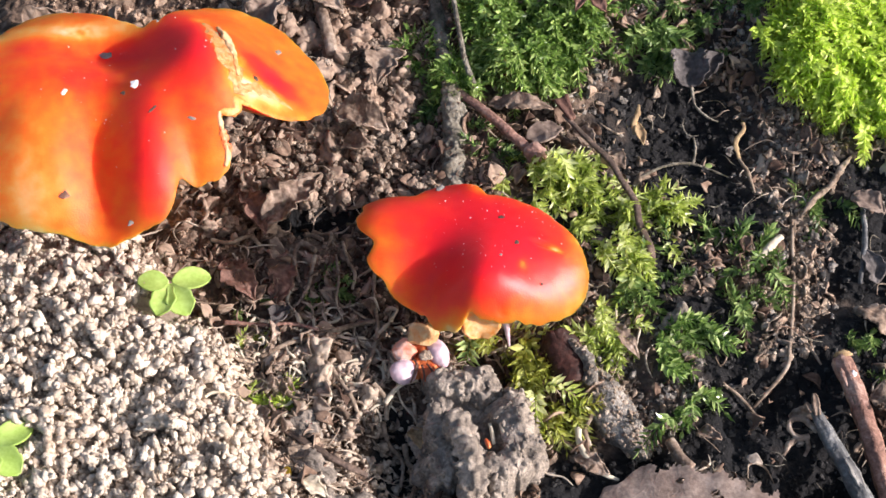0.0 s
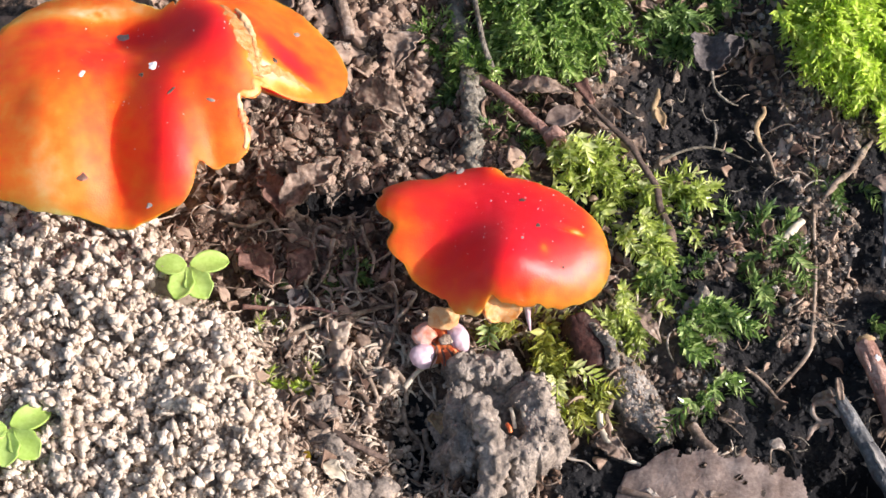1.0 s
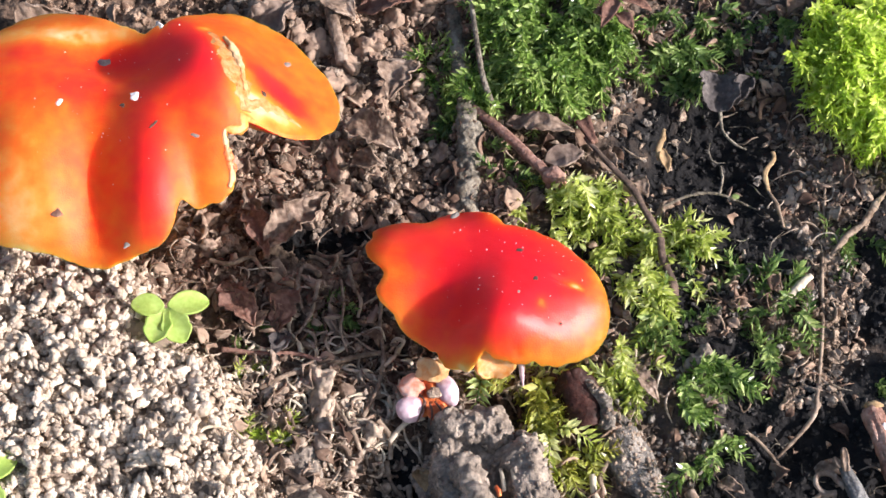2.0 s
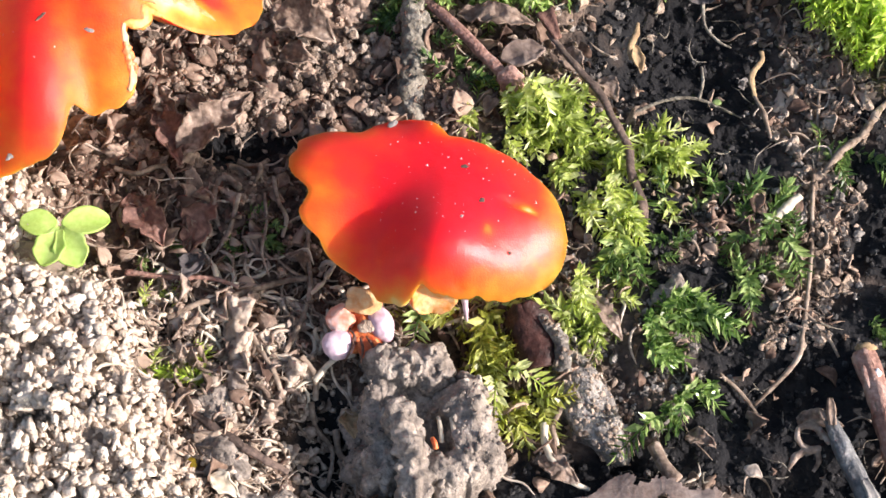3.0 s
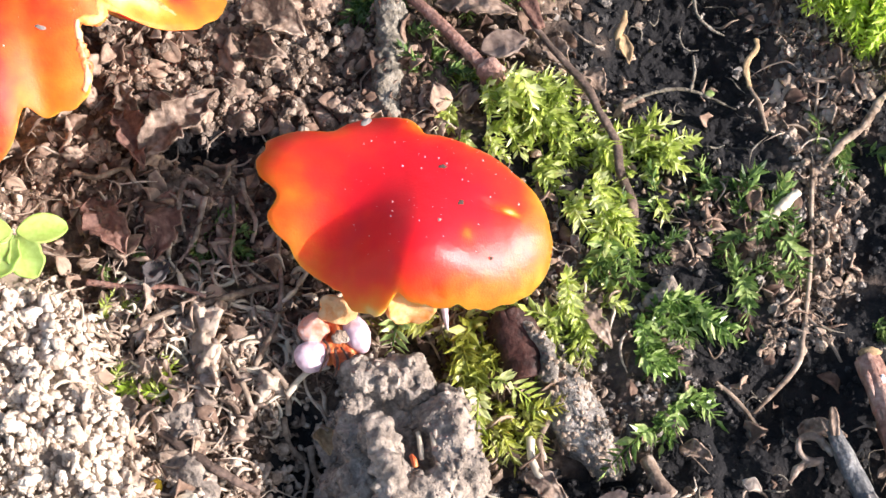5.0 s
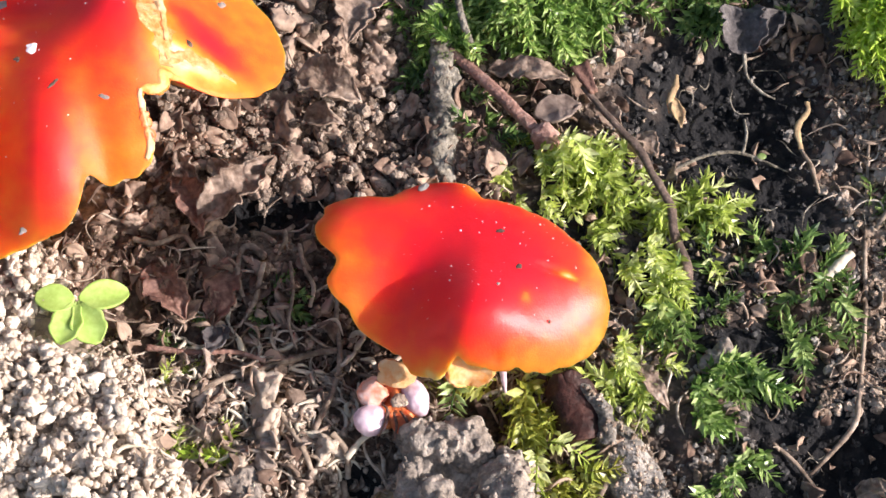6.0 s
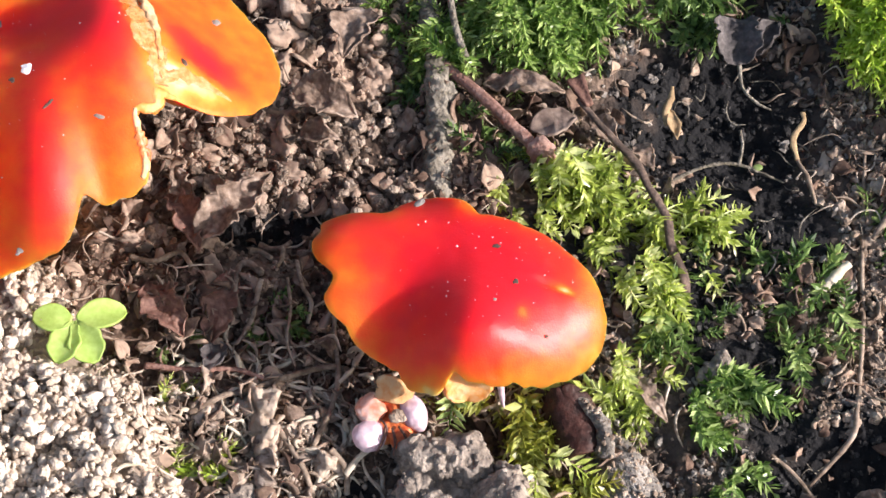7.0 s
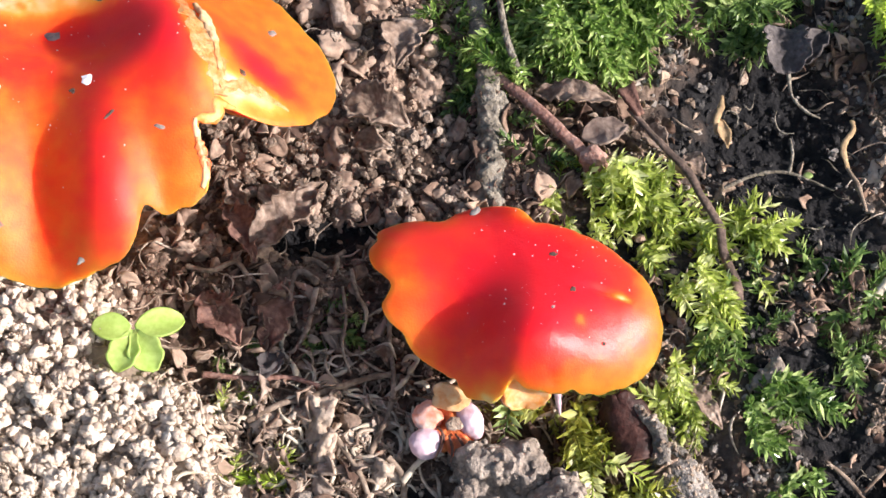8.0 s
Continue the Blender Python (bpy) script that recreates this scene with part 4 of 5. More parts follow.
# ---- sticks and twigs ----
brown = thing("stick", (56, -32, gz(56, -32)), "red-brown bark-covered stick with a broken end", "stick")
part("shaft", tube([(53.2, -18.0, 3.0), (54.6, -24, 3.4), (56.2, -33, 3.4), (57.8, -43, 2.6), (59, -52, 1.8)], [1.5, 1.45, 1.5, 1.55, 1.5], 60, 18, 0.16, 1.4, 2, 6), M_TWIG, brown)
part("broken_end", lump((53.3, -17.6, 3.6), (1.4, 0.6, 1.1), 3, 0.35, 0.5, 4), M_TAN, brown, "orange-brown broken end")
for k in range(26):
    s = rng.random()
    part("bark_flake", lump((53.4 + 5 * s + rng.uniform(-1, 1), -19 - 32 * s, 4.4 - 1.2 * s), (0.35, 1.0 + rng.random(), 0.25), 2, 0.4, 0.6, k, (0, 0, 10)), (M_TWIG, M_DTWIG, M_PLEAF)[k % 3], brown)
part("lichen", lump((54.5, -21.4, 4.7), (0.4, 0.7, 0.2), 3, 0.6, 0.8, 5), M_WHITE, brown, "white lichen fleck")
grey = thing("stick", (52, -38, gz(52, -38)), "weathered grey splintered stick", "stick")
part("shaft", tube([(46.8, -27.6, 6.4), (49.0, -32.5, 5.6), (52.2, -39.5, 4.4), (56.0, -47.5, 3.0), (58.5, -53, 2.0)], [0.75, 1.15, 1.35, 1.2, 1.0], 70, 16, 0.2, 1.6, 6, 5), M_GTWIG, grey)
for k, (a, b, w) in enumerate((((47.4, -29.6, 7.0), (47.2, -26.2, 7.6), 1.1), ((46.6, -29.0, 6.9), (45.9, -27.4, 6.9), 0.8), ((51.2, -36.4, 6.0), (53.4, -41.4, 5.0), 1.3))):
    part("splinter", blade(a, b, w, 0.35, 0.2, 0.03, 18, 9, lambda u: np.clip(np.sin(math.pi * (0.15 + 0.8 * u)) ** 0.5, 0.05, 1), 0.4, 70 + k), (M_PLEAF, M_PLEAF, M_STONE)[k], grey, "pale split splinter")
ring = thing("root", (45, -30.5, gz(45, -30.5)), "curled pale root looped over a black hole", "root", "fine roots")
part("loop", tube([(47.6, -31.2, 4.4), (46.6, -30.0, 4.8), (45.4, -29.0, 4.8), (43.8, -29.2, 4.4), (43.6, -30.6, 4.2), (44.8, -32.0, 4.0), (46.4, -31.8, 4.2)], [0.4, 0.5, 0.55, 0.5, 0.45, 0.5, 0.4], 60, 9, 0.45, 0.9, 3), M_PLEAF, ring)
part("tail", tube([(44.8, -32.0, 4.0), (43.4, -32.6, 3.4), (42.4, -34.2, 2.6)], [0.5, 0.45, 0.25], 24, 8, 0.45, 0.9, 4), M_PLEAF, ring)
part("tail", tube([(46.0, -32.0, 4.0), (46.2, -33.4, 3.4), (45.6, -34.4, 2.6)], [0.4, 0.35, 0.2], 20, 8, 0.45, 0.9, 5), M_PLEAF, ring)

twigb = thing("twig", (0, 28, gz(0, 28)), "red-brown twig with a knobbly cut end", "twig")
part("shaft", tube([(-6.6, 36.2, 1.4), (-5.0, 33.8, 2.6), (-0.4, 28.6, 3.8), (5.8, 21.2, 4.4)], [0.6, 0.75, 0.8, 0.9], 40, 12, 0.14, 1.5, 5, 4), M_TWIG, twigb)
part("knob", lump((6.9, 20.0, 4.8), (1.8, 2.0, 1.6), 3, 0.25, 0.6, 2), M_TWIG, twigb, "pinkish knobbly end")
single("twig", tube([(-7, 60, 6), (-6.0, 52, 6.6), (-5.2, 45, 6.4), (-4.2, 39, 5.0), (-2.6, 34.4, 3.6)], [0.4, 0.45, 0.45, 0.5, 0.5], 40, 10, 0.14, 1.5, 6, 4), M_CRUST, "thin pale brown twig leaning on soil", "twig")
twigc = thing("twig", (19, 17, gz(19, 17)), "dark brown curved twig with a flared pale end, over moss", "twig")
part("shaft", tube([(12.2, 29.0, 3.0), (14.6, 24.8, 4.0), (16.4, 22.2, 4.4), (19.4, 18.2, 4.4), (20.6, 15.0, 4.6), (22.8, 10.6, 4.4), (23.2, 6.4, 4.2), (24.6, 2.6, 3.6), (24.8, -0.4, 2.6)], [0.4, 0.5, 0.55, 0.55, 0.6, 0.7], 60, 10, 0.2, 1.3, 8, 3), M_DTWIG, twigc)
part("flared_end", blade((13.6, 27.6, 3.6), (11.6, 31.6, 4.2), 2.6, 0.5, 0.2, 0.0, 8, 6, lambda u: 0.4 + 0.6 * u, 0.2, 4), M_RLEAF, twigc, "pale flared tip")
root = thing("mossy_root", (-6.6, 27, gz(-6.6, 27)), "thick grey-brown root crusted with soil and moss", "root")
part("bark", tube([(-9.5, 62, 0.5), (-7.9, 45.3, 1.0), (-7.0, 36.5, 1.8), (-6.4, 25.5, 1.9), (-6.6, 17, 1.2), (-7, 12, -1)], [1.4, 1.5, 1.75, 1.9, 2.1, 1.8], 170, 30, 0.3, 0.8, 3), M_CRUST, root)
for k, (x, y, z, r) in enumerate(((-7.6, 41.0, 2.4, 1.6), (-5.4, 30.0, 2.6, 1.2), (-7.4, 21.5, 2.2, 1.4))):
    part("bark_lump", lump((x, y, z), (r, r * 1.5, r * 0.7), 3, 0.5, 0.5, 80 + k), M_CRUST, root, "crusted lump of bark")
single("twig", tube([(-31, 60, 4.6), (-29.6, 54, 5), (-28.2, 48, 4.8), (-26.7, 41.8, 3.4)], [1.0, 1.0, 1.05, 1.1], 30, 12, 0.12, 1.5, 5, 4), M_PLEAF, "pinkish grey twig standing in litter", "twig")
single("twig", tube([(-36, -26.5, 2.0), (-31, -30.5, 2.4), (-25, -34.3, 2.3), (-21.4, -36, 1.8)], [0.4, 0.6, 0.55, 0.35], 40, 9, 0.35, 0.9, 7, 3), M_DTWIG, "thin red-brown twig on pale soil", "twig")
single("straw", tube([(41.6, 0.0, 1.4), (43.6, 2.2, 2.4), (46.4, 4.9, 2.4)], [0.5, 0.65, 0.6], 24, 9, 0.3, 0.9), M_STRAW, "bleached straw stub poking from moss", "straw")
single("straw", tube([(50.2, 9.0, 1.4), (52.6, 12.0, 2.0), (55.6, 14.4, 2.4), (57.6, 17.6, 2.2), (60.4, 21.0, 1.6)], [0.4, 0.6, 0.5, 0.65, 0.3], 40, 9, 0.45, 1.0), M_ROOT, "pale straw stalk lying on soil", "straw")
single("stalk", tube([(61, 12.5, 0.5), (60.4, 5, 1.4), (58.6, -3.2, 0.8)], [0.45, 0.45, 0.35], 24, 8, 0.3), M_GTWIG, "grey dry stalk on dark soil", "stalk")
single("stem_bit", tube([(25.2, -31.2, 2.2), (26.4, -34.0, 2.6), (27.8, -36.2, 3.0)], [0.9, 0.9, 1.0], 16, 9, 0.12), M_PLEAF, "pale cut stem beside the dead leaf", "stem")

# ---- named roots on the dark soil ----
def on_ground(points, up=0.6):
    return [(x, y, gz(x, y) + up) for x, y in points]


def rootlet(points, r0, r1, material, label, up=0.7, n=40):
    return single("root", tube(on_ground(points, up), [r0, (r0 + r1) / 2, r1], n, 7, 0.2, 1.2, 3), material, label, "root", "fine roots")


long_root = thing("root", (46, -2, gz(46, -2)), "long pale forked root over dark soil", "root", "fine roots")
part("strand", tube(on_ground([(50.8, 24, ), (50.0, 16), (48.6, 6), (48.0, -2), (46.4, -11.8)], 1.2), [0.22, 0.28, 0.32, 0.3], 60, 7, 0.2, 1.2, 4), M_ROOT, long_root)
part("strand", tube(on_ground([(46.4, -11.8), (45.6, -15.2), (44.6, -18.8), (38.8, -24.6)], 1.2), [0.3, 0.36, 0.4, 0.2], 40, 7, 0.2, 1.2, 5), M_ROOT, long_root)
part("strand", tube(on_ground([(46.4, -11.8), (48.6, -15), (50.4, -18)], 1.0), [0.35, 0.3, 0.2], 20, 6, 0.2, 1.2, 6), M_ROOT, long_root)
part("strand", tube(on_ground([(34.6, -20.6), (37.6, -23.0), (40.6, -26.8)], 1.0), [0.25, 0.35, 0.3], 20, 6, 0.2, 1.2, 7), M_ROOT, long_root)
cross_root = thing("root", (32, 20, gz(32, 20)), "grey branching root across a black hollow", "root", "fine roots")
part("strand", tube([(24.6, 18.6, -0.5), (29, 20.2, 0.4), (33.6, 20.6, 0.2), (39.6, 18.2, -0.4)], [0.22, 0.28, 0.25, 0.12], 50, 7, 0.35, 0.8, 8), M_CRUST, cross_root)
part("strand", tube([(33.6, 20.6, 0.2), (34.2, 23.0, 0.8), (34.2, 25.8, 0.2)], [0.22, 0.24, 0.2], 20, 7, 0.35, 0.8, 9), M_CRUST, cross_root)
part("tip", lump((36.2, 20.2, 0.2), (0.7, 0.5, 0.2), 2, 0.1), M_MOSSD, cross_root, "green rounded tip")
hook = [(-29.6, 3.6), (-31.2, 5.4), (-32.6, 5.0), (-32.9, 1.2), (-32.2, -1.6)]
rootlet(hook, 0.5, 0.35, M_ROOT, "pale hooked rootlet in shaded soil", 1.4)
rootlet([(-44.0, -8.8), (-38, -9.6), (-33, -9.2), (-29, -10.6)], 0.45, 0.3, M_TWIG, "thin red-brown rootlet at the edge of pale soil", 1.4)
rootlet([(-38, -15.5), (-33.4, -13.0), (-29.0, -12.3)], 0.5, 0.4, M_ROOT, "pale tan rootlet on crumbs", 1.5)
rootlet([(-31.5, -12.8), (-27, -10.8), (-22.8, -9.0), (-20, -8.6)], 0.5, 0.4, M_ROOT, "thick pale tan rootlet on crumbs", 1.5)
rootlet([(-19.6, 4.5), (-20.2, -3), (-19.6, -9.5), (-20.4, -14.2), (-22.6, -19.4)], 0.3, 0.4, M_ROOT, "thin wiry root hanging over crumbs", 1.6)
rootlet([(-27, -17.4), (-24.2, -21.6), (-22.4, -25.4)], 0.45, 0.4, M_ROOT, "straight pale rootlet on crumbs", 1.6)
rootlet([(-18.6, -22.8), (-16.2, -20.4), (-13.4, -19.4)], 0.45, 0.35, M_STRAW, "pale straw fibre beside a clod", 2.2)
rootlet([(-15.6, -28.0), (-15.0, -31), (-12.8, -33.6), (-12.4, -38), (-12.8, -42)], 0.5, 0.3, M_ROOT, "pale root down the side of a clod", 1.6)
rootlet([(11.2, -28.4), (11.6, -32.2), (14.2, -35.8), (17.0, -37.0)], 0.6, 0.3, M_STRAW, "straw-coloured root beside bark", 1.8)

for line, r0, r1, label in (([(-30.3, 9.6), (-28.8, 9.0), (-27.2, 8.8), (-26.0, 9.6)], 0.45, 0.35, "thick tan rootlet in shaded soil"), ([(-27.2, 8.8), (-27.0, 6.6), (-27.6, 4.4)], 0.4, 0.25, "tan rootlet hanging in shaded soil"),
        ([(-31.4, 7.6), (-30.0, 7.6), (-28.4, 6.0)], 0.45, 0.3, "short pale rootlet in shaded soil"), ([(-26.3, 3.6), (-25.8, -1.0), (-26.2, -5.0), (-25.2, -8.5)], 0.25, 0.2, "thin wiry root in shaded soil"), ([(-25.2, 6.0), (-24.4, 2.4), (-23.2, 0.2), (-23.6, -2.6)], 0.3, 0.3, "pale dangling root in shaded soil"),
        ([(-29.6, 2.6), (-30.6, -2.0), (-32.0, -5.0)], 0.4, 0.35, "dull tan root in shaded soil"), ([(-46.5, 6.0), (-43.4, 5.0), (-40.2, 6.4), (-38.6, 4.6)], 0.4, 0.3, "crooked brown root in shaded soil"),
        ([(-20.4, -20.0), (-18.6, -22.0), (-18.4, -24.6)], 0.45, 0.35, "pale thick rootlet on crumbs"), ([(-19.0, -25.0), (-18.2, -28.0), (-16.0, -30.5), (-16.4, -35)], 0.4, 0.3, "pale root hanging in a dark pit"), ([(-15.0, -32.0), (-14.2, -35), (-14.8, -38.5)], 0.3, 0.25, "thin root hanging in a dark pit"),
        ([(-42.3, -28.8), (-41.4, -31.0)], 0.4, 0.35, "short straight rootlet on pale crumbs"), ([(13.6, -26.0), (12.4, -28.6), (13.0, -31.0)], 0.45, 0.4, "pale bent root beside bark")):
    rootlet(line, r0, r1, M_ROOT, label, 1.8)
for x, y, size, label in ((-28.0, -40.2, 3.2, "grey-white stone sunk in pale soil"), (-29.5, -34.2, 3.0, "flat grey lump in pale soil"), (-23.0, -40.5, 2.4, "grey lump under rootlets"), (-31.0, -27.0, 2.6, "cracked grey lump on pale soil")):
    single("stone", clod_body((x, y, gz(x, y) + 0.4), (size, size * 0.85, size * 0.55), int(size * 10), (0, 0, x * 7), 0.3), M_CLAY, label, "stone", "stones in pale soil")

# ---- dried scraps ----
curl = thing("dry_curl", (43, 22, gz(43, 22)), "pale curled dry plant scrap on black soil", "plant scrap")
part("strip", tube([(42.6, 27.8, 1.6), (42.4, 26.0, 2.2), (40.9, 23.6, 2.2), (41.2, 20.4, 1.8)], [0.4, 0.35, 0.5, 0.35], 30, 8, 0.3, 0.9, 4, flat=0.45), M_TAN, curl, "tan curled strip")
part("tail", tube([(41.2, 20.4, 1.8), (42.4, 17.6, 1.6), (43.2, 14.2, 1.2)], [0.3, 0.4, 0.2], 18, 7, 0.3, 0.8), M_ROOT, curl)
tan = thing("plant_scrap", (24.6, 28, gz(24.6, 28)), "tan shrivelled fibrous plant scrap on soil", "plant scrap")
part("strand", tube([(25.2, 31.8, 1.6), (24.8, 29.6, 2.2), (24.0, 27.6, 2.2), (24.0, 25.8, 1.6)], [0.25, 0.5, 0.45, 0.3], 26, 8, 0.3, 0.8, 6, flat=0.5), M_TAN, tan)
part("shred", blade((24.6, 28.0, 1.8), (25.4, 23.8, 1.2), 1.5, 0.15, 0.3, 0.05, 16, 8, None, 0.9, 8), M_TAN, tan)
part("shred", blade((24.2, 29.6, 1.8), (22.8, 27.4, 1.2), 1.1, 0.15, 0.3, 0.05, 14, 7, None, 0.9, 9), M_ROOT, tan)
gl = thing("dead_leaf", (34, 38, gz(34, 38)), "crumpled grey dead leaf with its stalk, on black soil", "leaf")
part("blade", blade((34.4, 34.6, 2.4), (34.0, 41.4, 3.2), 6.4, 0.12, 0.25, 0.1, 50, 40, lambda u: np.clip(np.sin(math.pi * (0.12 + 0.7 * u)) ** 0.6, 0.05, 1.3), 0.8, 19), M_DLEAF, gl, "crumpled grey blade")
part("blade", blade((36.4, 36.6, 2.4), (40.2, 41.0, 3.0), 3.4, 0.25, 0.3, 0.1, 30, 20, None, 1.2, 23), M_DLEAF, gl, "crumpled grey blade")
part("stalk", tube([(34.4, 35.0, 2.4), (34.8, 31.8, 1.4), (36.8, 29.8, 0.6), (38.6, 29.0, 0.3)], [0.3, 0.25, 0.22, 0.12], 24, 6, 0.2), M_CRUST, gl)
rb = thing("dry_flower", (17, 49, gz(17, 49)), "dried reddish flower scrap on moss", "flower")
for k, (a, b) in enumerate((((17.6, 51.5), (14.6, 45.6)), ((17.4, 48.8), (19.8, 45.2)), ((17.2, 52.6), (23.0, 49.2)), ((16.4, 48.2), (13.4, 48.6)))):
    part("petal", blade((*a, 9.4), (*b, 9.8), 2.4, 0.2, 0.3, 0.08, 12, 6, None, 0.45, 10 + k), M_RLEAF, rb)

LEAVES = [  # base, tip, width, curl, material, label
    ((-38.0, 7.6), (-28.4, 17.0), 5.0, 0.45, M_PLEAF, "curled grey-brown dead leaf arched over a hollow", 4.5),
    ((-17.0, 43.5), (-19.5, 34.0), 5.4, 0.2, M_PLEAF, "grey papery leaf scrap standing in litter", 4.0),
    ((-26.4, 29.0), (-17.4, 25.4), 5.6, 0.6, M_PLEAF, "curved grey dead leaf in litter", 3.0),
    ((-25.0, 23.8), (-19.6, 22.0), 3.6, 0.6, M_PLEAF, "pale cupped leaf scrap", 3.2),
    ((-24.4, 52.6), (-13.8, 55.4), 7.0, 0.2, M_RLEAF, "brown dead leaf in litter", 3.5),
    ((-31.5, 56.0), (-25.0, 49.5), 6.0, 0.3, M_PLEAF, "grey dead leaf in litter", 3.0),
    ((-0.4, 31.8), (10.4, 29.4), 3.6, 0.3, M_PLEAF, "pale grey leaf edge beside a twig", 3.2),
    ((-34.0, 4.0), (-36.2, -6.2), 4.6, 0.15, M_RLEAF, "small russet leaf scrap in shade", 1.4),
    ((-44.0, 2.6), (-39.2, -5.2), 5.0, 0.2, M_RLEAF, "dark russet leaf on shaded soil", 1.6),
    ((-41.5, 16.0), (-37.5, 6.0), 3.6, 0.4, M_RLEAF, "twisted russet leaf strip", 2.6),
    ((-37.2, 18.6), (-34.8, 13.0), 2.8, 0.5, M_PLEAF, "twisted pale leaf strip", 3.0),
    ((-41.6, 19.0), (-38.6, 12.0), 3.0, 0.4, M_PLEAF, "pale leaf strip under an orange cap", 3.0),
    ((-78.0, 41.0), (-70.0, 47.0), 8.0, 0.3, M_PLEAF, "white-grey dead leaf behind an orange cap", 6.0),
    ((-86.0, 32.0), (-76.0, 42.0), 9.0, 0.3, M_LEAF, "brown crumpled dead leaf behind an orange cap", 7.0),
    ((-58.0, 42.0), (-50.0, 47.0), 6.0, 0.2, M_WHITE, "white papery scrap behind an orange cap", 5.0),
    ((-42.0, 46.0), (-35.0, 52.0), 7.0, 0.3, M_LEAF, "brown dead leaf in litter", 3.0),
    ((14.0, 27.0), (17.2, 22.6), 3.4, 0.25, M_PLEAF, "pale leaf scrap beside a twig", 2.4),
    ((20.2, 23.8), (22.0, 19.2), 2.8, 0.2, M_PLEAF, "pale triangular leaf scrap", 2.4),
    ((62.0, -2.5), (60.0, 3.0), 3.6, 0.3, M_DLEAF, "grey-brown leaf scrap on dark soil", 2.0),
    ((64.0, -12.0), (57.5, -8.0), 5.5, 0.3, M_PLEAF, "pale crumpled leaf scrap", 2.2),
    ((59.0, 12.5), (64.0, 9.0), 4.4, 0.3, M_LEAF, "dull brown leaf scrap", 2.2),
    ((-31.2, -37.0), (-27.4, -39.6), 2.6, 0.3, M_STRAW, "tan leaf scrap on pale crumbs", 2.2),
    ((-14.0, -26.4), (-13.2, -30.0), 2.6, 0.3, M_TAN, "small tan leaf scrap beside a clod", 3.2),
    ((-2.2, -42.6), (-0.6, -48.6), 2.0, 0.4, M_RLEAF, "red-brown rolled leaf scrap", 3.0),
    ((10.6, -33.0), (15.6, -36.5), 3.2, 0.3, M_PLEAF, "pale ragged leaf scrap", 2.0),
    ((-34.4, -5.6), (-36.6, -10.2), 3.4, 0.15, M_DLEAF, "small blue-grey leaf scrap in shade", 1.8),
    ((44.6, -26.6), (49.6, -28.6), 3.0, 0.3, M_PLEAF, "pale curled leaf edge beside a stick", 4.6),
    ((56.8, -25.2), (62.0, -27.0), 4.0, 0.3, M_PLEAF, "tan leaf scrap beside a stick", 3.0),
    ((29.8, -29.2), (33.2, -31.4), 2.4, 0.3, M_PLEAF, "pale leaf scrap at the edge of moss", 2.4),
    ((37.2, -33.4), (39.4, -34.6), 1.6, 0.2, M_FLAKE, "small pale flake on black soil", 2.0),
    ((17.5, -10.5), (21.5, -17.0), 2.4, 0.2, M_PLEAF, "pale strip of leaf beside moss", 2.4),
]
for k, (a, b, w, c, m, label, up) in enumerate(LEAVES):
    single("dead_leaf", blade((*a, gz(*a) + up * 0.5), (*b, gz(*b) + up), w, 0.2, c, 0.1, 40, 28, None, 0.85, 40 + k), m, label, "leaf", "dead leaf scraps")

# ---- seedlings ----
def seedling(x, y, z, turn, size, label):
    t = thing("seedling", (x, y, gz(x, y)), label, "seedling", "seedlings")
    part("stem", tube([(x, y, gz(x, y) - 0.5), (x + 0.3, y, (gz(x, y) + z) / 2), (x, y, z)], [0.4, 0.35, 0.35], 12, 8, 0.05), M_SEED, t)

    def leaf_at(angle, length, width, lift, name, shape, rag=0.03, near=0.4):
        near = 0.15 if name == "true_leaf" else near
        a = radians(angle + turn)
        b = (x + near * size * math.cos(a), y + near * size * math.sin(a), z + 0.1)
        e = (x + length * size * math.cos(a), y + length * size * math.sin(a), z + lift)
        part("petiole", tube([(x, y, z - 0.2), b], [0.3, 0.28], 5, 6), M_SEED, t)
        part(name, blade(b, e, width * size, 0.25, 0.14, 0.05, 24, 15, shape, rag, 3), M_SEED, t)

    oval = lambda u: np.sin(math.pi * np.clip(u * 0.93 + 0.05, 0, 1)) ** 0.6
    lobed = lambda u: np.clip((0.25 + 0.75 * np.sin(math.pi * np.clip(u * 0.75 + 0.02, 0, 1))) * (1 + 0.1 * np.cos(u * 14 + 0.6)), 0, 1.1) * np.clip((1.02 - u) * 3.2, 0, 1) ** 0.6
    leaf_at(172, 5.6, 4.0, 0.5, "seed_leaf", oval)
    leaf_at(22, 7.0, 4.4, -1.5, "seed_leaf", oval)
    leaf_at(252, 6.2, 4.4, 0.2, "true_leaf", lobed)
    leaf_at(300, 6.4, 4.8, -0.4, "true_leaf", lobed)
    return t


seedling(-51.8, -6.4, 9.4, 0, 0.92, "bright green seedling with two oval and two lobed leaves")
seedling(-76.5, -35.0, 12.5, 15, 0.95, "bright green seedling on pale worm-cast soil")

# ---- moss ----
def moss_leaf(length, width):
    return np.array([[0, 0, 0], [length * 0.42, width / 2, length * 0.05], [length * 0.45, 0, -length * 0.05], [length * 0.42, -width / 2, length * 0.05], [length, 0, length * 0.1]]), np.array([[0, 2, 1], [0, 3, 2], [1, 2, 4], [2, 3, 4]])


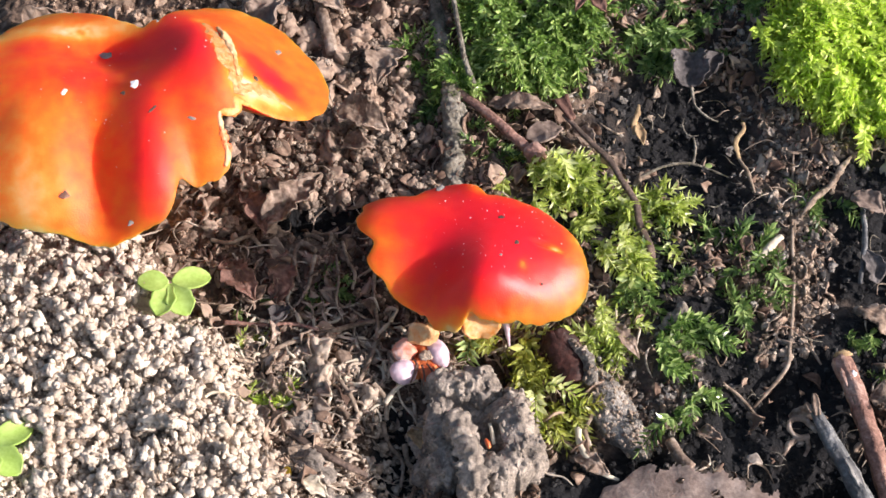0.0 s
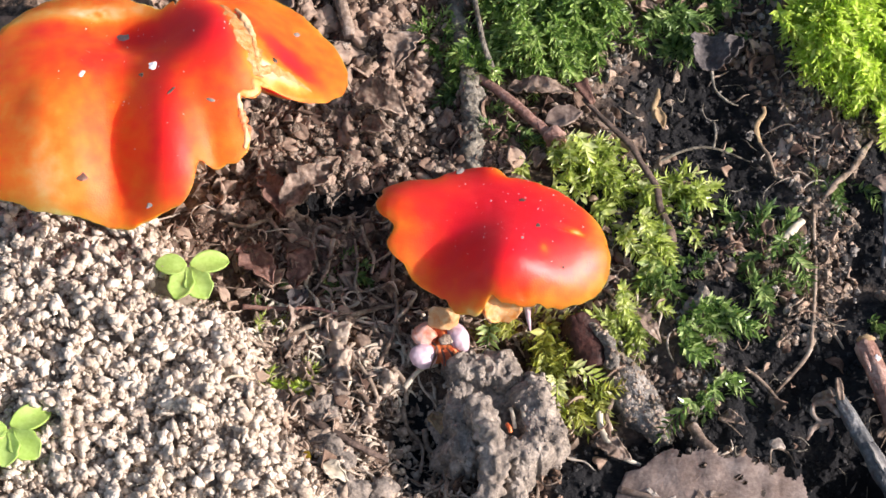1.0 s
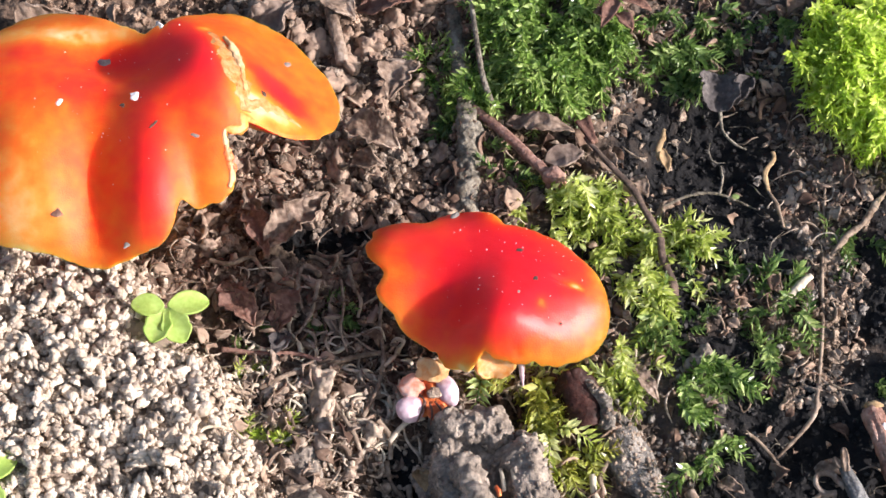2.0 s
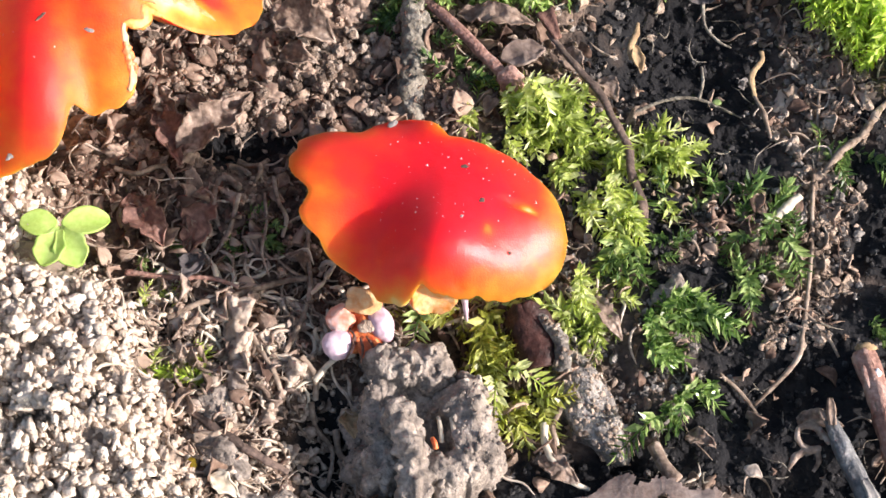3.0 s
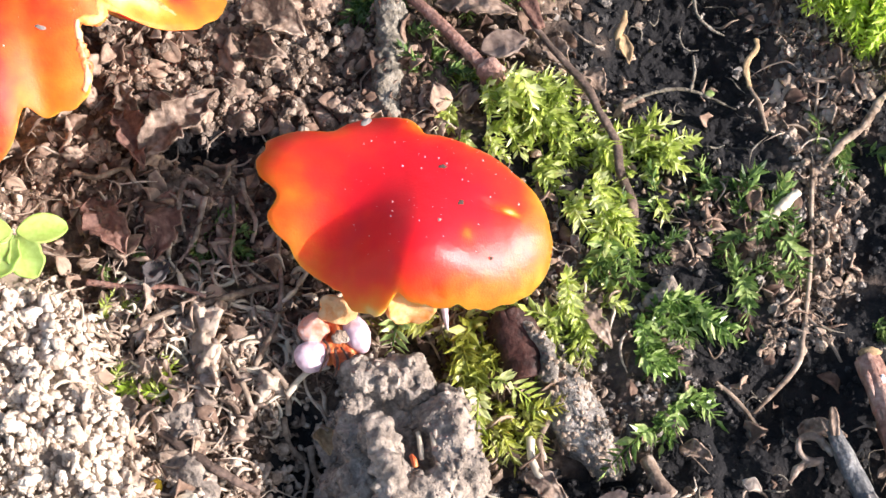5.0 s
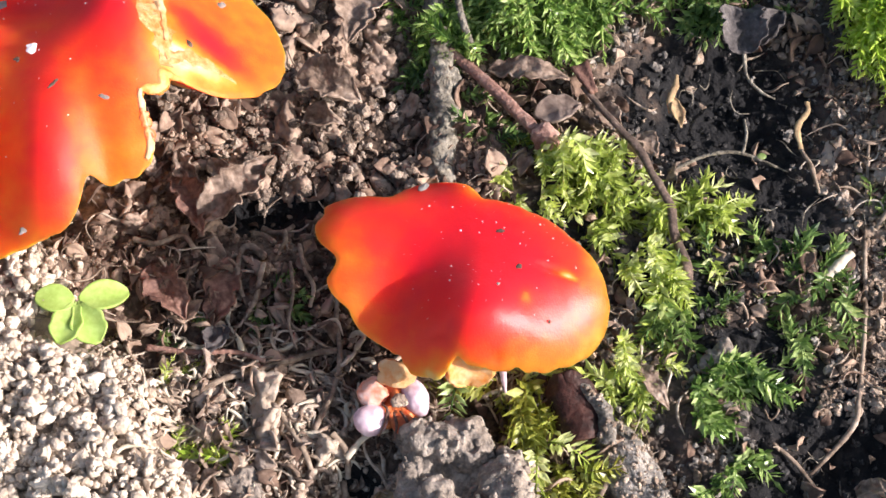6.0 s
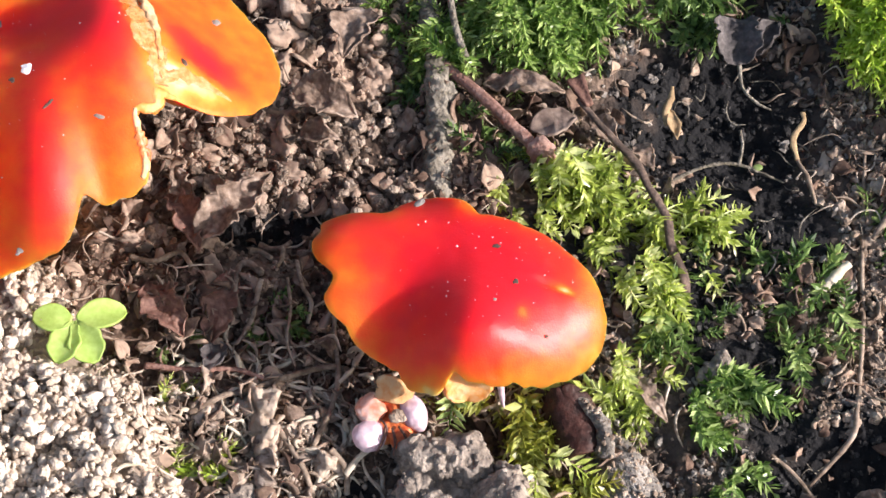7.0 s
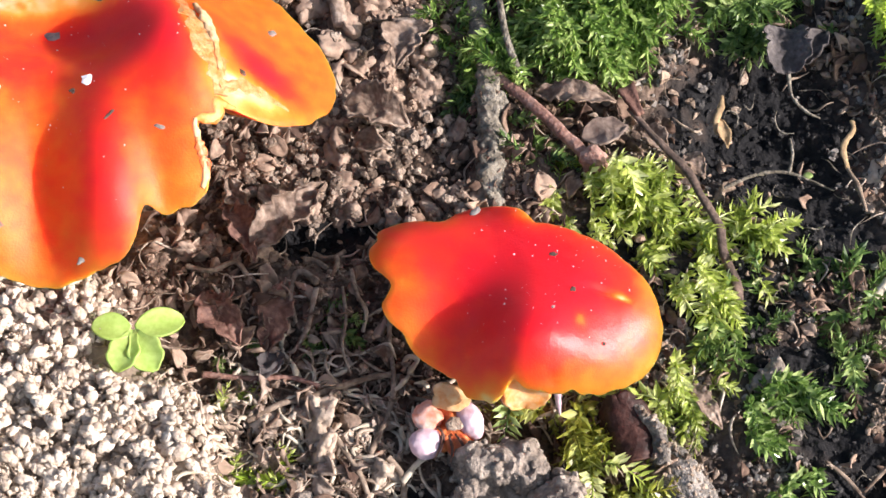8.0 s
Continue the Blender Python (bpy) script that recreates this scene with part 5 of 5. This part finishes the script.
def moss_shoot(length, leaves, leaf_len, droop, flat, seed):
    """A feathery shoot that arches over; flat presses its leaves into two rows."""
    r = np.random.default_rng(seed)
    path = spline([(0, 0, 0), (length * 0.3, 0, length * 0.42), (length * 0.68, 0, length * (0.55 - droop * 0.25)), (length, 0, length * (0.52 - droop * 0.7))], 24)
    geos = [tube(path[::4], [0.16, 0.1], 7, 4)]
    lv, lf = moss_leaf(leaf_len * 1.12, leaf_len * 0.47)
    for k in range(leaves):
        s = 0.14 + 0.86 * k / (leaves - 1)
        i = min(int(s * 23), 22)
        d = path[i + 1] - path[i]
        d /= np.linalg.norm(d)
        a = (k % 2) * math.pi + flat * r.normal() * 0.45 + (1 - flat) * k * 2.4
        side = np.cross(d, [0, 1, 0])
        out = math.cos(a) * np.array([0, 1.0, 0]) + math.sin(a) * side * (-1 if flat > 0.5 and side[2] < 0 else 1)
        x = out * 0.95 + d * (0.6 + 0.7 * (s > 0.9))
        x /= np.linalg.norm(x)
        z = np.cross(d, np.cross(x, d)) * 0.0 + np.cross(x, np.cross(d, x)) + 0.6 * np.array([0, 0, 1.0])
        y = np.cross(z, x)
        y /= np.linalg.norm(y) + 1e-9
        z = np.cross(x, y)
        q = lv * (0.7 + 0.4 * math.sin(math.pi * min(1, s * 0.85 + 0.1))) * r.uniform(0.8, 1.15)
        geos.append((q @ np.stack([x, y, z]) + path[i], lf))
    return join(geos)


SHOOTS = [moss_shoot(l, n, w, d, fl, s) for l, n, w, d, fl, s in ((6.0, 22, 1.8, 0.5, 0.9, 1), (7.5, 27, 1.8, 0.9, 1.0, 2), (5.0, 20, 1.8, 0.3, 0.3, 3), (6.5, 25, 1.7, 0.8, 0.9, 4), (4.2, 18, 1.8, 0.2, 0.2, 5), (5.6, 21, 2.0, 0.6, 0.8, 6))]


FINE = [moss_shoot(l, n, w, d, fl, s) for l, n, w, d, fl, s in ((6.0, 30, 1.45, 0.6, 0.8, 11), (7.0, 34, 1.4, 1.0, 0.9, 12), (5.0, 26, 1.45, 0.4, 0.4, 13), (6.4, 32, 1.35, 0.9, 0.7, 14))]


def moss(areas, count, material, label, size=1.0, up=0.0, heading=None, gaps=-0.35, kinds=None):
    """Shoots sown over round or oval areas (x, y, rx, ry), leaning about one heading."""
    cs, tn, sc = [], [], []
    while len(cs) < count:
        x, y, rx, ry = areas[rng.integers(len(areas))]
        a, r = rng.uniform(0, 2 * math.pi), rng.random() ** 0.6
        px, py = x + rx * r * math.cos(a), y + ry * r * math.sin(a)
        if vnoise(np.array([[px, py, 0.0]]), 3.5, 12)[0] < gaps:
            continue
        cs.append((px, py, gz(px, py) - 1.0 + up * (1 - r * r)))
        tn.append(rng.uniform(0, 2 * math.pi) if heading is None else radians(heading) + rng.normal() * 0.8)
        sc.append(size * rng.uniform(0.7, 1.2))
    g = scatter(kinds or SHOOTS, np.array(cs), np.array(sc), np.array(tn))
    return single("moss_patch", g, material, label, "moss", "moss patches", "stuff", smooth=False)


moss([(8, 17, 7, 6), (15, 13, 8, 7), (18, 5, 6, 8), (27, 10, 6, 5), (12, 18, 5, 4)], 132, M_MOSSY, "bright yellow-green leafy moss beside the scarlet cap", 0.95, 1.5, -60, 0.02)
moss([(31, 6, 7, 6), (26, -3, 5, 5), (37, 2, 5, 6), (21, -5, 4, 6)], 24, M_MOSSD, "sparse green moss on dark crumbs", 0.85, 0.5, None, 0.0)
moss([(3, -12, 5, 4), (3.5, -17, 3.5, 4), (3, -20, 4, 4), (7, -24.5, 4, 2.5)], 46, M_MOSSG, "golden-green feathery moss under the scarlet cap", 0.95, 0.8, -80, -0.15)
moss([(20, -9, 4, 5), (16, -13, 3, 5)], 30, M_MOSSY, "green moss shoots beside bark", 0.85, 0.6, -70, -0.1)
moss([(30, -12, 6, 4), (33, -17, 5, 5), (27, -19, 4, 5), (25, -27, 4, 5), (22, -31, 2, 2)], 42, M_MOSSM, "glossy bright green moss at the edge of dark soil", 0.95, 0.8, -60, -0.02)
moss([(43, 0, 4, 5), (39, -8, 3, 4), (52, 12, 4, 4)], 32, M_MOSSD, "thin green moss on root-laced soil", 0.8, 0.4)
moss([(2, 50, 7, 8), (11, 48, 7, 10), (17, 47, 3, 6), (6, 41, 8, 5)], 310, M_MOSSC, "deep green cushion moss", 1.0, 2.5, -90, -0.3, FINE)
# this cushion's sunlit look comes partly from its lightened material
moss([(57, 48, 10, 13), (62, 40, 9, 12), (65, 34, 7, 10), (67, 50, 10, 12), (54, 42, 4, 7)], 620, M_MOSSLIT, "dense bright green moss cushion, sunlight put into its colour", 1.15, 2.0, -70, -0.35, FINE)
moss([(33, 52, 8, 6), (44, 50, 6, 7), (30, 46, 4, 4)], 64, M_MOSSD, "dark green moss shoots on soil", 0.9, 1.0, -90, 0.0)
moss([(-7, 40, 4, 3), (-11, 43, 4, 4), (-5, 36, 3, 2)], 70, M_MOSSC, "small green moss on a root", 0.75, 2.2)
moss([(-2.6, 29, 1.8, 5), (-10.5, 33, 2, 6), (-1.5, 22, 3, 3)], 34, M_MOSSD, "thin dark moss beside a root", 0.7, 0.3, None, 0.0)
moss([(-35.3, -22.2, 2.0, 1.8)], 12, M_MOSSLIT, "tiny bright green moss tuft on pale soil", 0.75, 0.5)
moss([(-39.8, -22.4, 1.6, 1.6), (-40.6, -13.2, 1.0, 1.0), (-37.5, -13.5, 1.0, 1.0)], 10, M_MOSSY, "tiny yellow-green moss shoots", 0.6, 0.5)
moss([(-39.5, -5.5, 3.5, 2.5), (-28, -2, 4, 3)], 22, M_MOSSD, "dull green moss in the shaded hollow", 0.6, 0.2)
moss([(58, -12, 3, 2), (60, -22, 2, 3)], 14, M_MOSSD, "small green moss beside a stick", 0.7, 0.2)

def feather(x, y, z, turn, length, material, label):
    """One long arching moss shoot that stands clear of its patch."""
    v, f = moss_shoot(length, int(length * 2.6), 2.1, 0.75, 1.0, int(length * 10))
    a = radians(turn)
    v = v @ np.array([[math.cos(a), math.sin(a), 0], [-math.sin(a), math.cos(a), 0], [0, 0, 1]]) + [x, y, z]
    single("moss_shoot", (v, f), material, label, "moss", "long moss shoots", smooth=False)


feather(5.6, -21.0, 1.0, -32, 8.6, M_MOSSY, "bright feathery moss shoot arching past bark")
feather(4.8, -22.0, 1.0, -92, 8.0, M_MOSSY, "bright feathery moss shoot hanging beside a clod")
feather(26.6, -27.0, 1.0, -138, 8.6, M_MOSSM, "bright green moss shoot reaching over dark soil")
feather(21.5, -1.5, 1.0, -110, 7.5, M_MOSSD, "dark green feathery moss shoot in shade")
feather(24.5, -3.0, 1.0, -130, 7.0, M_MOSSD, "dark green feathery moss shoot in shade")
feather(43.0, -1.0, 1.0, -60, 6.5, M_MOSSD, "dull green moss shoot beside straw")
feather(0.0, -13.0, 2.0, -160, 6.0, M_MOSSG, "golden feathery moss shoot under the scarlet cap")
feather(-5.0, -13.5, 2.0, -100, 4.4, M_MOSSM, "small green moss shoot beside a broken mushroom")

# ---- bits on the caps ----
def fleck(cap, x, y, r, turn, material, label):
    z = top_of(cap, x, y)
    single("debris_fleck", lump((x, y, z + r[2] * 0.5), r, 2, 0.6, 0.6, int(abs(x * 7)) % 50, (0, 0, turn)), material, label, "debris", "flecks on the caps", smooth=False)


for x, y, rx, ry, turn, m, label in (
    (-9.4, 7.4, 0.9, 0.5, 60, M_STONE, "grey fleck on the scarlet cap's rim"), (0, 0, 0.7, 0.3, 5, M_DTWIG, "dark fleck on the scarlet cap"), (2.0, -5.2, 0.55, 0.35, 40, M_DTWIG, "dark fleck on the scarlet cap"),
    (5.6, -11.6, 0.3, 0.25, 0, M_DTWIG, "tiny dark speck on the scarlet cap"), (-0.6, -8.2, 0.35, 0.25, 0, M_STONE, "small grey speck on the scarlet cap"),
    (-56.0, 17.7, 1.1, 0.7, -10, M_WHITE, "white flake on the orange cap"), (-67.1, 16.9, 0.6, 0.7, 0, M_WHITE, "white speck on the orange cap"),
    (-47.2, 11.2, 1.0, 0.45, -35, M_STONE, "grey splinter on the orange cap"), (-53.1, 12.2, 0.8, 0.3, 50, M_DTWIG, "dark splinter on the orange cap"),
    (-56.5, -3.1, 0.7, 0.6, 0, M_STONE, "grey crumb on the orange cap"), (-35.1, 29.6, 0.9, 0.6, 0, M_STONE, "grey crumb on the orange cap"),
    (-37.9, 19.9, 0.8, 0.35, -55, M_DTWIG, "dark splinter on the orange cap"), (-58.0, 16.6, 0.4, 0.35, 0, M_DTWIG, "dark speck on the orange cap"),
    (-62.0, 27.5, 1.1, 0.7, 0, M_STONE, "grey-green crumb on the orange cap"), (-66.5, 0.8, 0.9, 1.0, 0, M_RLEAF, "dark red spot on the orange cap")):
    fleck(large_cap if x < -24 else small_cap, x, y, (rx * 0.85, ry * 0.85, 0.2), turn, m, label)
specks = []
for _ in range(90):
    a, r = rng.uniform(0, 2 * math.pi), rng.uniform(2, 10)
    x, y = -2 + r * 1.25 * math.cos(a), -3 + r * math.sin(a)
    specks.append((x, y, top_of(small_cap, x, y) + 0.03))
for _ in range(60):
    a, r = rng.uniform(0, 2 * math.pi), rng.uniform(2, 17)
    x, y = -58 + r * math.cos(a), 18 + r * math.sin(a)
    specks.append((x, y, top_of(large_cap, x, y) + 0.03))
single("dust_specks", scatter([ICO[1]], np.array(specks), 0.03 + 0.11 * rng.random(len(specks)) ** 3), M_WHITE, "tiny pale dust grains on the caps", "dust", kind="stuff")
single("yellow_fleck", lump((-33.5, -35.5, 2.8), (0.9, 0.8, 0.5), 2, 0.3), M_YELLOW, "tiny yellow fleck on pale soil", "debris")

# ---- crumbs, fibres and shreds ----
def crumb(sub, knobs, seed, spread=0.62):
    """A crumb of soil: a cluster of rough knobs grown together."""
    r = np.random.default_rng(seed)
    geos = []
    for k in range(knobs):
        v, f = ICO[sub]
        cut = r.normal(size=(11, 3))
        cut /= np.linalg.norm(cut, axis=1)[:, None]
        reach = (r.uniform(0.55, 1.0, 11) / np.maximum(v @ cut.T, 0.12)).min(1).clip(0.45, 1.5)
        d = r.normal(size=3) * [1, 0.85, 0.7]
        d *= spread * r.random() ** 0.4 / np.linalg.norm(d) if k else 0
        size = r.uniform(0.5, 0.75) if k == 0 else r.uniform(0.25, 0.5)
        geos.append((v * (reach + 0.1 * r.normal(size=len(v)).clip(-2, 2))[:, None] * size + d, f))
    return join(geos)


def soil_lump(seed):
    """A lump of soil with a granular, cracked skin."""
    r = np.random.default_rng(seed)
    v, f = ICO[4]
    cut = r.normal(size=(9, 3))
    cut /= np.linalg.norm(cut, axis=1)[:, None]
    reach = (r.uniform(0.6, 1.0, 9) / np.maximum(v @ cut.T, 0.15)).min(1).clip(0.5, 1.5)
    p = v * reach[:, None] * [1, 0.85, 0.7]
    return p * (0.55 + 0.4 * fbm(p + seed, 0.8, 3, seed) + 0.5 * grains(p, 0.62, seed) + 0.22 * grains(p, 0.3, seed + 1))[:, None], f


CRUMBS = [crumb(1, 4, s) for s in range(24)]
CRUMBS2 = [crumb(2, 4, 30 + s, 0.7) for s in range(16)]
LUMPS = [soil_lump(60 + s) for s in range(12)]


def lay_lumps(places, sizes, material, label):
    """Lumps of soil, each a thing of its own; alike ones share a mesh."""
    meshes = [mesh_of("soil_lump", *g, material) for g in LUMPS]
    for (x, y), size in zip(places, sizes):
        ob = tagged(new("soil_lump", meshes[rng.integers(len(meshes))]), label, "soil lump", "lumps of soil")
        turn = Euler(rng.uniform(0, 2 * math.pi, 3)).to_quaternion()
        ob.matrix_world = Matrix.LocRotScale(Vector((x, y, gz(x, y) + size * rng.uniform(-0.35, 0.2))) * MM, turn, Vector((size, size, size)))


def sow(count, test, x0, x1, y0, y1):
    out = np.zeros((0, 2))
    while len(out) < count:
        p = np.stack([rng.uniform(x0, x1, count * 2), rng.uniform(y0, y1, count * 2)], -1)
        out = np.concatenate([out, p[rng.random(len(p)) < test(p[:, 0], p[:, 1])]])
    return out[:count]


p = sow(6400, lambda x, y: step(0.15, 0.6, inside_mound(x, y)) * (np.hypot(x + 51.6, y + 8.6) > 4.5), -100, -22, -62, 22)
s = 0.5 + 1.25 * rng.random(len(p)) ** 1.9
LONG = [(v * [1.4, 0.9, 0.85], f) for v, f in CRUMBS]
single("worm_cast_crumbs", scatter(LONG, np.column_stack([p, ground_z(*p.T) + 1.5 * vnoise(flat3(*p.T), 3.4, 91) + s * rng.uniform(-0.2, 1.6, len(p))]), s), M_CAST, "heap of pale dry granular worm-cast soil", "soil crumbs", kind="stuff")
p = sow(480, lambda x, y: step(0.15, 0.6, inside_mound(x, y)) * (np.hypot(x + 51.6, y + 8.6) > 6), -92, -22, -55, 16)
s = 0.8 + 1.0 * rng.random(len(p)) ** 2.2
single("worm_cast_lumps", scatter(CRUMBS2, np.column_stack([p, ground_z(*p.T) + s * rng.uniform(0.0, 0.9, len(p))]), s), M_CAST, "larger pale lumps of granular worm-cast soil", "soil crumbs", kind="stuff", smooth=False)
p = sow(3800, lambda x, y: step(0.0, 0.3, inside_mound(x, y)) * (1 - step(0.6, 1.0, inside_mound(x, y))) + 0.8 * (x < -10) * (y < -12), -95, -10, -60, 10)
s = 0.4 + 1.0 * rng.random(len(p)) ** 2
single("pale_crumbs", scatter(CRUMBS, np.column_stack([p, ground_z(*p.T) + s * rng.uniform(0, 0.8, len(p))]), s), M_SPILL, "pale tan soil crumbs spilled from the heap", "soil crumbs", kind="stuff")
p = sow(3000, lambda x, y: step(4, 20, x + 4 * vnoise(flat3(x, y), 9, 32)) * step(-0.5, 0.3, vnoise(flat3(x, y), 6, 34)) * (1 - 0.96 * damp_shading(x, y)), 2, 76, -56, 62)
s = 0.3 + 1.0 * rng.random(len(p)) ** 2.4
single("soil_crumbs", scatter(CRUMBS, np.column_stack([p, ground_z(*p.T) + s * rng.uniform(-0.2, 0.8, len(p))]), s), M_GREYCRUMB, "grey-black crumbs of humus soil", "soil crumbs", kind="stuff", smooth=False)
p = sow(5600, lambda x, y: (1 - 0.85 * step(4, 20, x)) * (1 - step(0.1, 0.5, inside_mound(x, y))) * step(-0.6, 0.3, vnoise(flat3(x, y), 7, 31)) * (1 - 0.96 * damp_shading(x, y)), -80, 76, -56, 62)
s = 0.3 + 1.0 * rng.random(len(p)) ** 2.6
single("soil_crumbs", scatter(CRUMBS, np.column_stack([p, ground_z(*p.T) + s * rng.uniform(-0.2, 0.7, len(p))]), s), M_CRUMB, "brown and grey crumbs of humus soil", "soil crumbs", kind="stuff", smooth=False)

p = sow(760, lambda x, y: 0.06 + step(-0.1, 0.3, vnoise(flat3(x, y), 6, 51)), -46, -10, 9, 56)
s = 0.5 + 0.95 * rng.random(len(p)) ** 1.8
single("soil_aggregates", scatter(CRUMBS2, np.column_stack([p, ground_z(*p.T) + s * rng.uniform(0, 1.6, len(p))]), s), M_KNOB, "knobbly grey-brown soil aggregates among litter", "soil crumbs", kind="stuff", smooth=False)


p = sow(125, lambda x, y: 1.0 * (x < -11) * (y > 8) * (1 - damp_shading(x, y)), -46, -8, 6, 58)
s = 1.0 + 1.5 * rng.random(len(p)) ** 1.6
lay_lumps(p, s, M_LITTER, "crumpled brown lump of soil in litter")
p = sow(60, lambda x, y: ((x < 12) * (y < -14) * (1 - step(0.3, 0.8, inside_mound(x, y))) + 0.12 * (x > 44) * (y < 28)) * (1 - damp_shading(x, y)) * (np.hypot((x + 2) / 12, (y + 31) / 14) > 1) * (np.hypot((x - 30) / 18, (y + 47) / 10) > 1) * (np.hypot((x - 13) / 10, (y + 20) / 10) > 1) * (np.hypot((x + 13) / 7, (y + 16) / 6) > 1) * (np.hypot(x + 42, y + 17) > 4) * (np.hypot((x + 17) / 10, (y + 45.5) / 3.5) > 1) * (np.abs(y + 31.2 + 0.65 * (x + 28.5)) > 2.5), -44, 68, -52, 28)
s = 1.1 + 1.6 * rng.random(len(p)) ** 2
lay_lumps(p, s, M_AGG, "crumpled grey-brown lump of soil")


# crumbs sown only on the blackened soil, with its shade in their colour
p = sow(1700, lambda x, y: step(0.3, 0.8, damp_shading(x, y)), -40, 68, -54, 44)
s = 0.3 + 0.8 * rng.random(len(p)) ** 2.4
single("damp_crumbs", scatter(CRUMBS, np.column_stack([p, ground_z(*p.T) + s * rng.uniform(-0.2, 0.6, len(p))]), s), M_HUMUS, "black damp crumbs of humus, shade put into their colour", "soil crumbs", kind="stuff", smooth=False)


def fibres(count, test, lo, hi, radius, label, material, box=(-75, 75, -60, 64), curl=0.6, dry=0.88):
    geos = []
    for x, y in sow(count, lambda x, y: test(x, y) * (1 - dry * damp_shading(x, y)), *box):
        a, l, b = rng.uniform(0, 2 * math.pi), rng.uniform(lo, hi), rng.normal() * curl
        pts = [(x, y)]
        for k in range(3):
            a += b + rng.normal() * 0.35
            pts.append((pts[-1][0] + l / 3 * math.cos(a), pts[-1][1] + l / 3 * math.sin(a)))
        z = [gz(*q) + rng.uniform(0.2, 1.9) for q in pts]
        r = radius * rng.uniform(0.6, 1.4)
        geos.append(tube([(q[0], q[1], h) for q, h in zip(pts, z)], [r * 0.5, r * 1.1, r, r * 0.3], 10, 5, 0.4, 0.7, 2))
    return single("root_fibres", join(geos), material, label, "roots", kind="stuff")


fibres(330, lambda x, y: (1 - step(0.2, 0.7, inside_mound(x, y))) * (x < 12) * (y < 16) + 0.05, 3, 8, 0.14, "tangle of fine tan root fibres in the soil", M_ROOT)
fibres(240, lambda x, y: 1.0 * (x > 10), 2, 7, 0.14, "fine dry root fibres in dark soil", M_ROOT)
fibres(45, lambda x, y: 0.5 * (x > 28) * (y < 20) + 0.8 * (x < -8) * (y < 6), 3, 6.5, 0.2, "curled pale rootlets in the soil", M_ROOT, (-44, 68, -56, 24), 1.1)
fibres(170, lambda x, y: (1 - step(0.3, 0.8, inside_mound(x, y))) * (np.hypot((x + 2) / 11, (y + 31) / 14) > 1), 2.5, 7, 0.11, "dry tan root fibres between crumbs", M_ROOT, (-42, 6, -54, -8), 0.8)
fibres(230, lambda x, y: (1 - step(0.5, 0.9, inside_mound(x, y))) * (np.hypot((x + 2) / 10, (y + 31) / 13) > 1), 2.5, 5.5, 0.24, "short thick tan rootlets among crumbs", M_ROOT, (-44, 4, -54, -9), 0.35)
fibres(110, lambda x, y: 1.0 * (x > 20), 2, 6, 0.11, "thin grey rootlets in damp, shade-dark soil", M_CRUST, (20, 68, -54, 40), 0.9, 0.0)
SHREDS = [blade((-1, 0, 0), (1, 0.2, 0.3), 1.3, 0.12, 0.35, 0.12, 6, 4, None, 0.9, s) for s in range(14)]
p = sow(2400, lambda x, y: (1 - step(0.2, 0.7, inside_mound(x, y))) * (0.25 + 0.75 * step(0, 0.4, vnoise(flat3(x, y), 11, 33))) * (1 - 0.93 * damp_shading(x, y)), -72, 75, -58, 64)
s = 0.6 + 1.5 * rng.random(len(p)) ** 2
single("leaf_shreds", scatter(SHREDS, np.column_stack([p, ground_z(*p.T) + rng.uniform(0.1, 1.2, len(p))]), s), M_SHRED, "brittle brown leaf shreds in the soil", "leaf litter", kind="stuff")


def on_ridge(x, y):
    """The pale crumbly ridge between the dark hollows, from 0 to 1."""
    c = np.interp(y, [-16, -8, 6, 20, 34], [44.0, 46.5, 51.0, 52.5, 50.0])
    return (1 - step(2.0, 5.5, np.abs(x - c) + 1.5 * vnoise(flat3(x, y), 4, 81))) * (y > -17) * (y < 34)


p = sow(700, on_ridge, 38, 62, -18, 36)
s = 0.35 + 0.8 * rng.random(len(p)) ** 2
single("ridge_crumbs", scatter(CRUMBS2, np.column_stack([p, ground_z(*p.T) + s * rng.uniform(0, 0.9, len(p))]), s), M_AGG, "grey-tan crumbs on a ridge between dark hollows", "soil crumbs", kind="stuff", smooth=False)
fibres(60, on_ridge, 2, 5, 0.13, "matted grey-tan roots on a crumbly ridge", M_LITTER, (38, 62, -18, 36), 0.5, 0.0)
p = sow(620, lambda x, y: step(2, 12, x) * (1 - 0.93 * damp_shading(x, y)) * step(-0.3, 0.3, vnoise(flat3(x, y), 5, 37)), 0, 72, -54, 44)
s = 0.5 + 1.0 * rng.random(len(p)) ** 2
single("leaf_shreds", scatter(SHREDS, np.column_stack([p, ground_z(*p.T) + rng.uniform(0.3, 1.4, len(p))]), s), M_AGG, "pale grey flakes of dead leaf on dark soil", "leaf litter", kind="stuff")
fibres(75, lambda x, y: 1 - step(0.4, 0.8, inside_mound(x, y)), 2.5, 6.5, 0.26, "bleached straw bits on sunlit litter", M_STRAW, (-42, -17, -27, -5), 0.7)
p = sow(170, lambda x, y: 1 - step(0.3, 0.7, inside_mound(x, y)), -42, -17, -30, -4)
single("leaf_shreds", scatter(SHREDS, np.column_stack([p, ground_z(*p.T) + rng.uniform(0.5, 2.2, len(p))]), 0.7 + 1.3 * rng.random(len(p)) ** 2), M_PLEAF, "pale curled leaf shreds on sunlit litter", "leaf litter", kind="stuff")
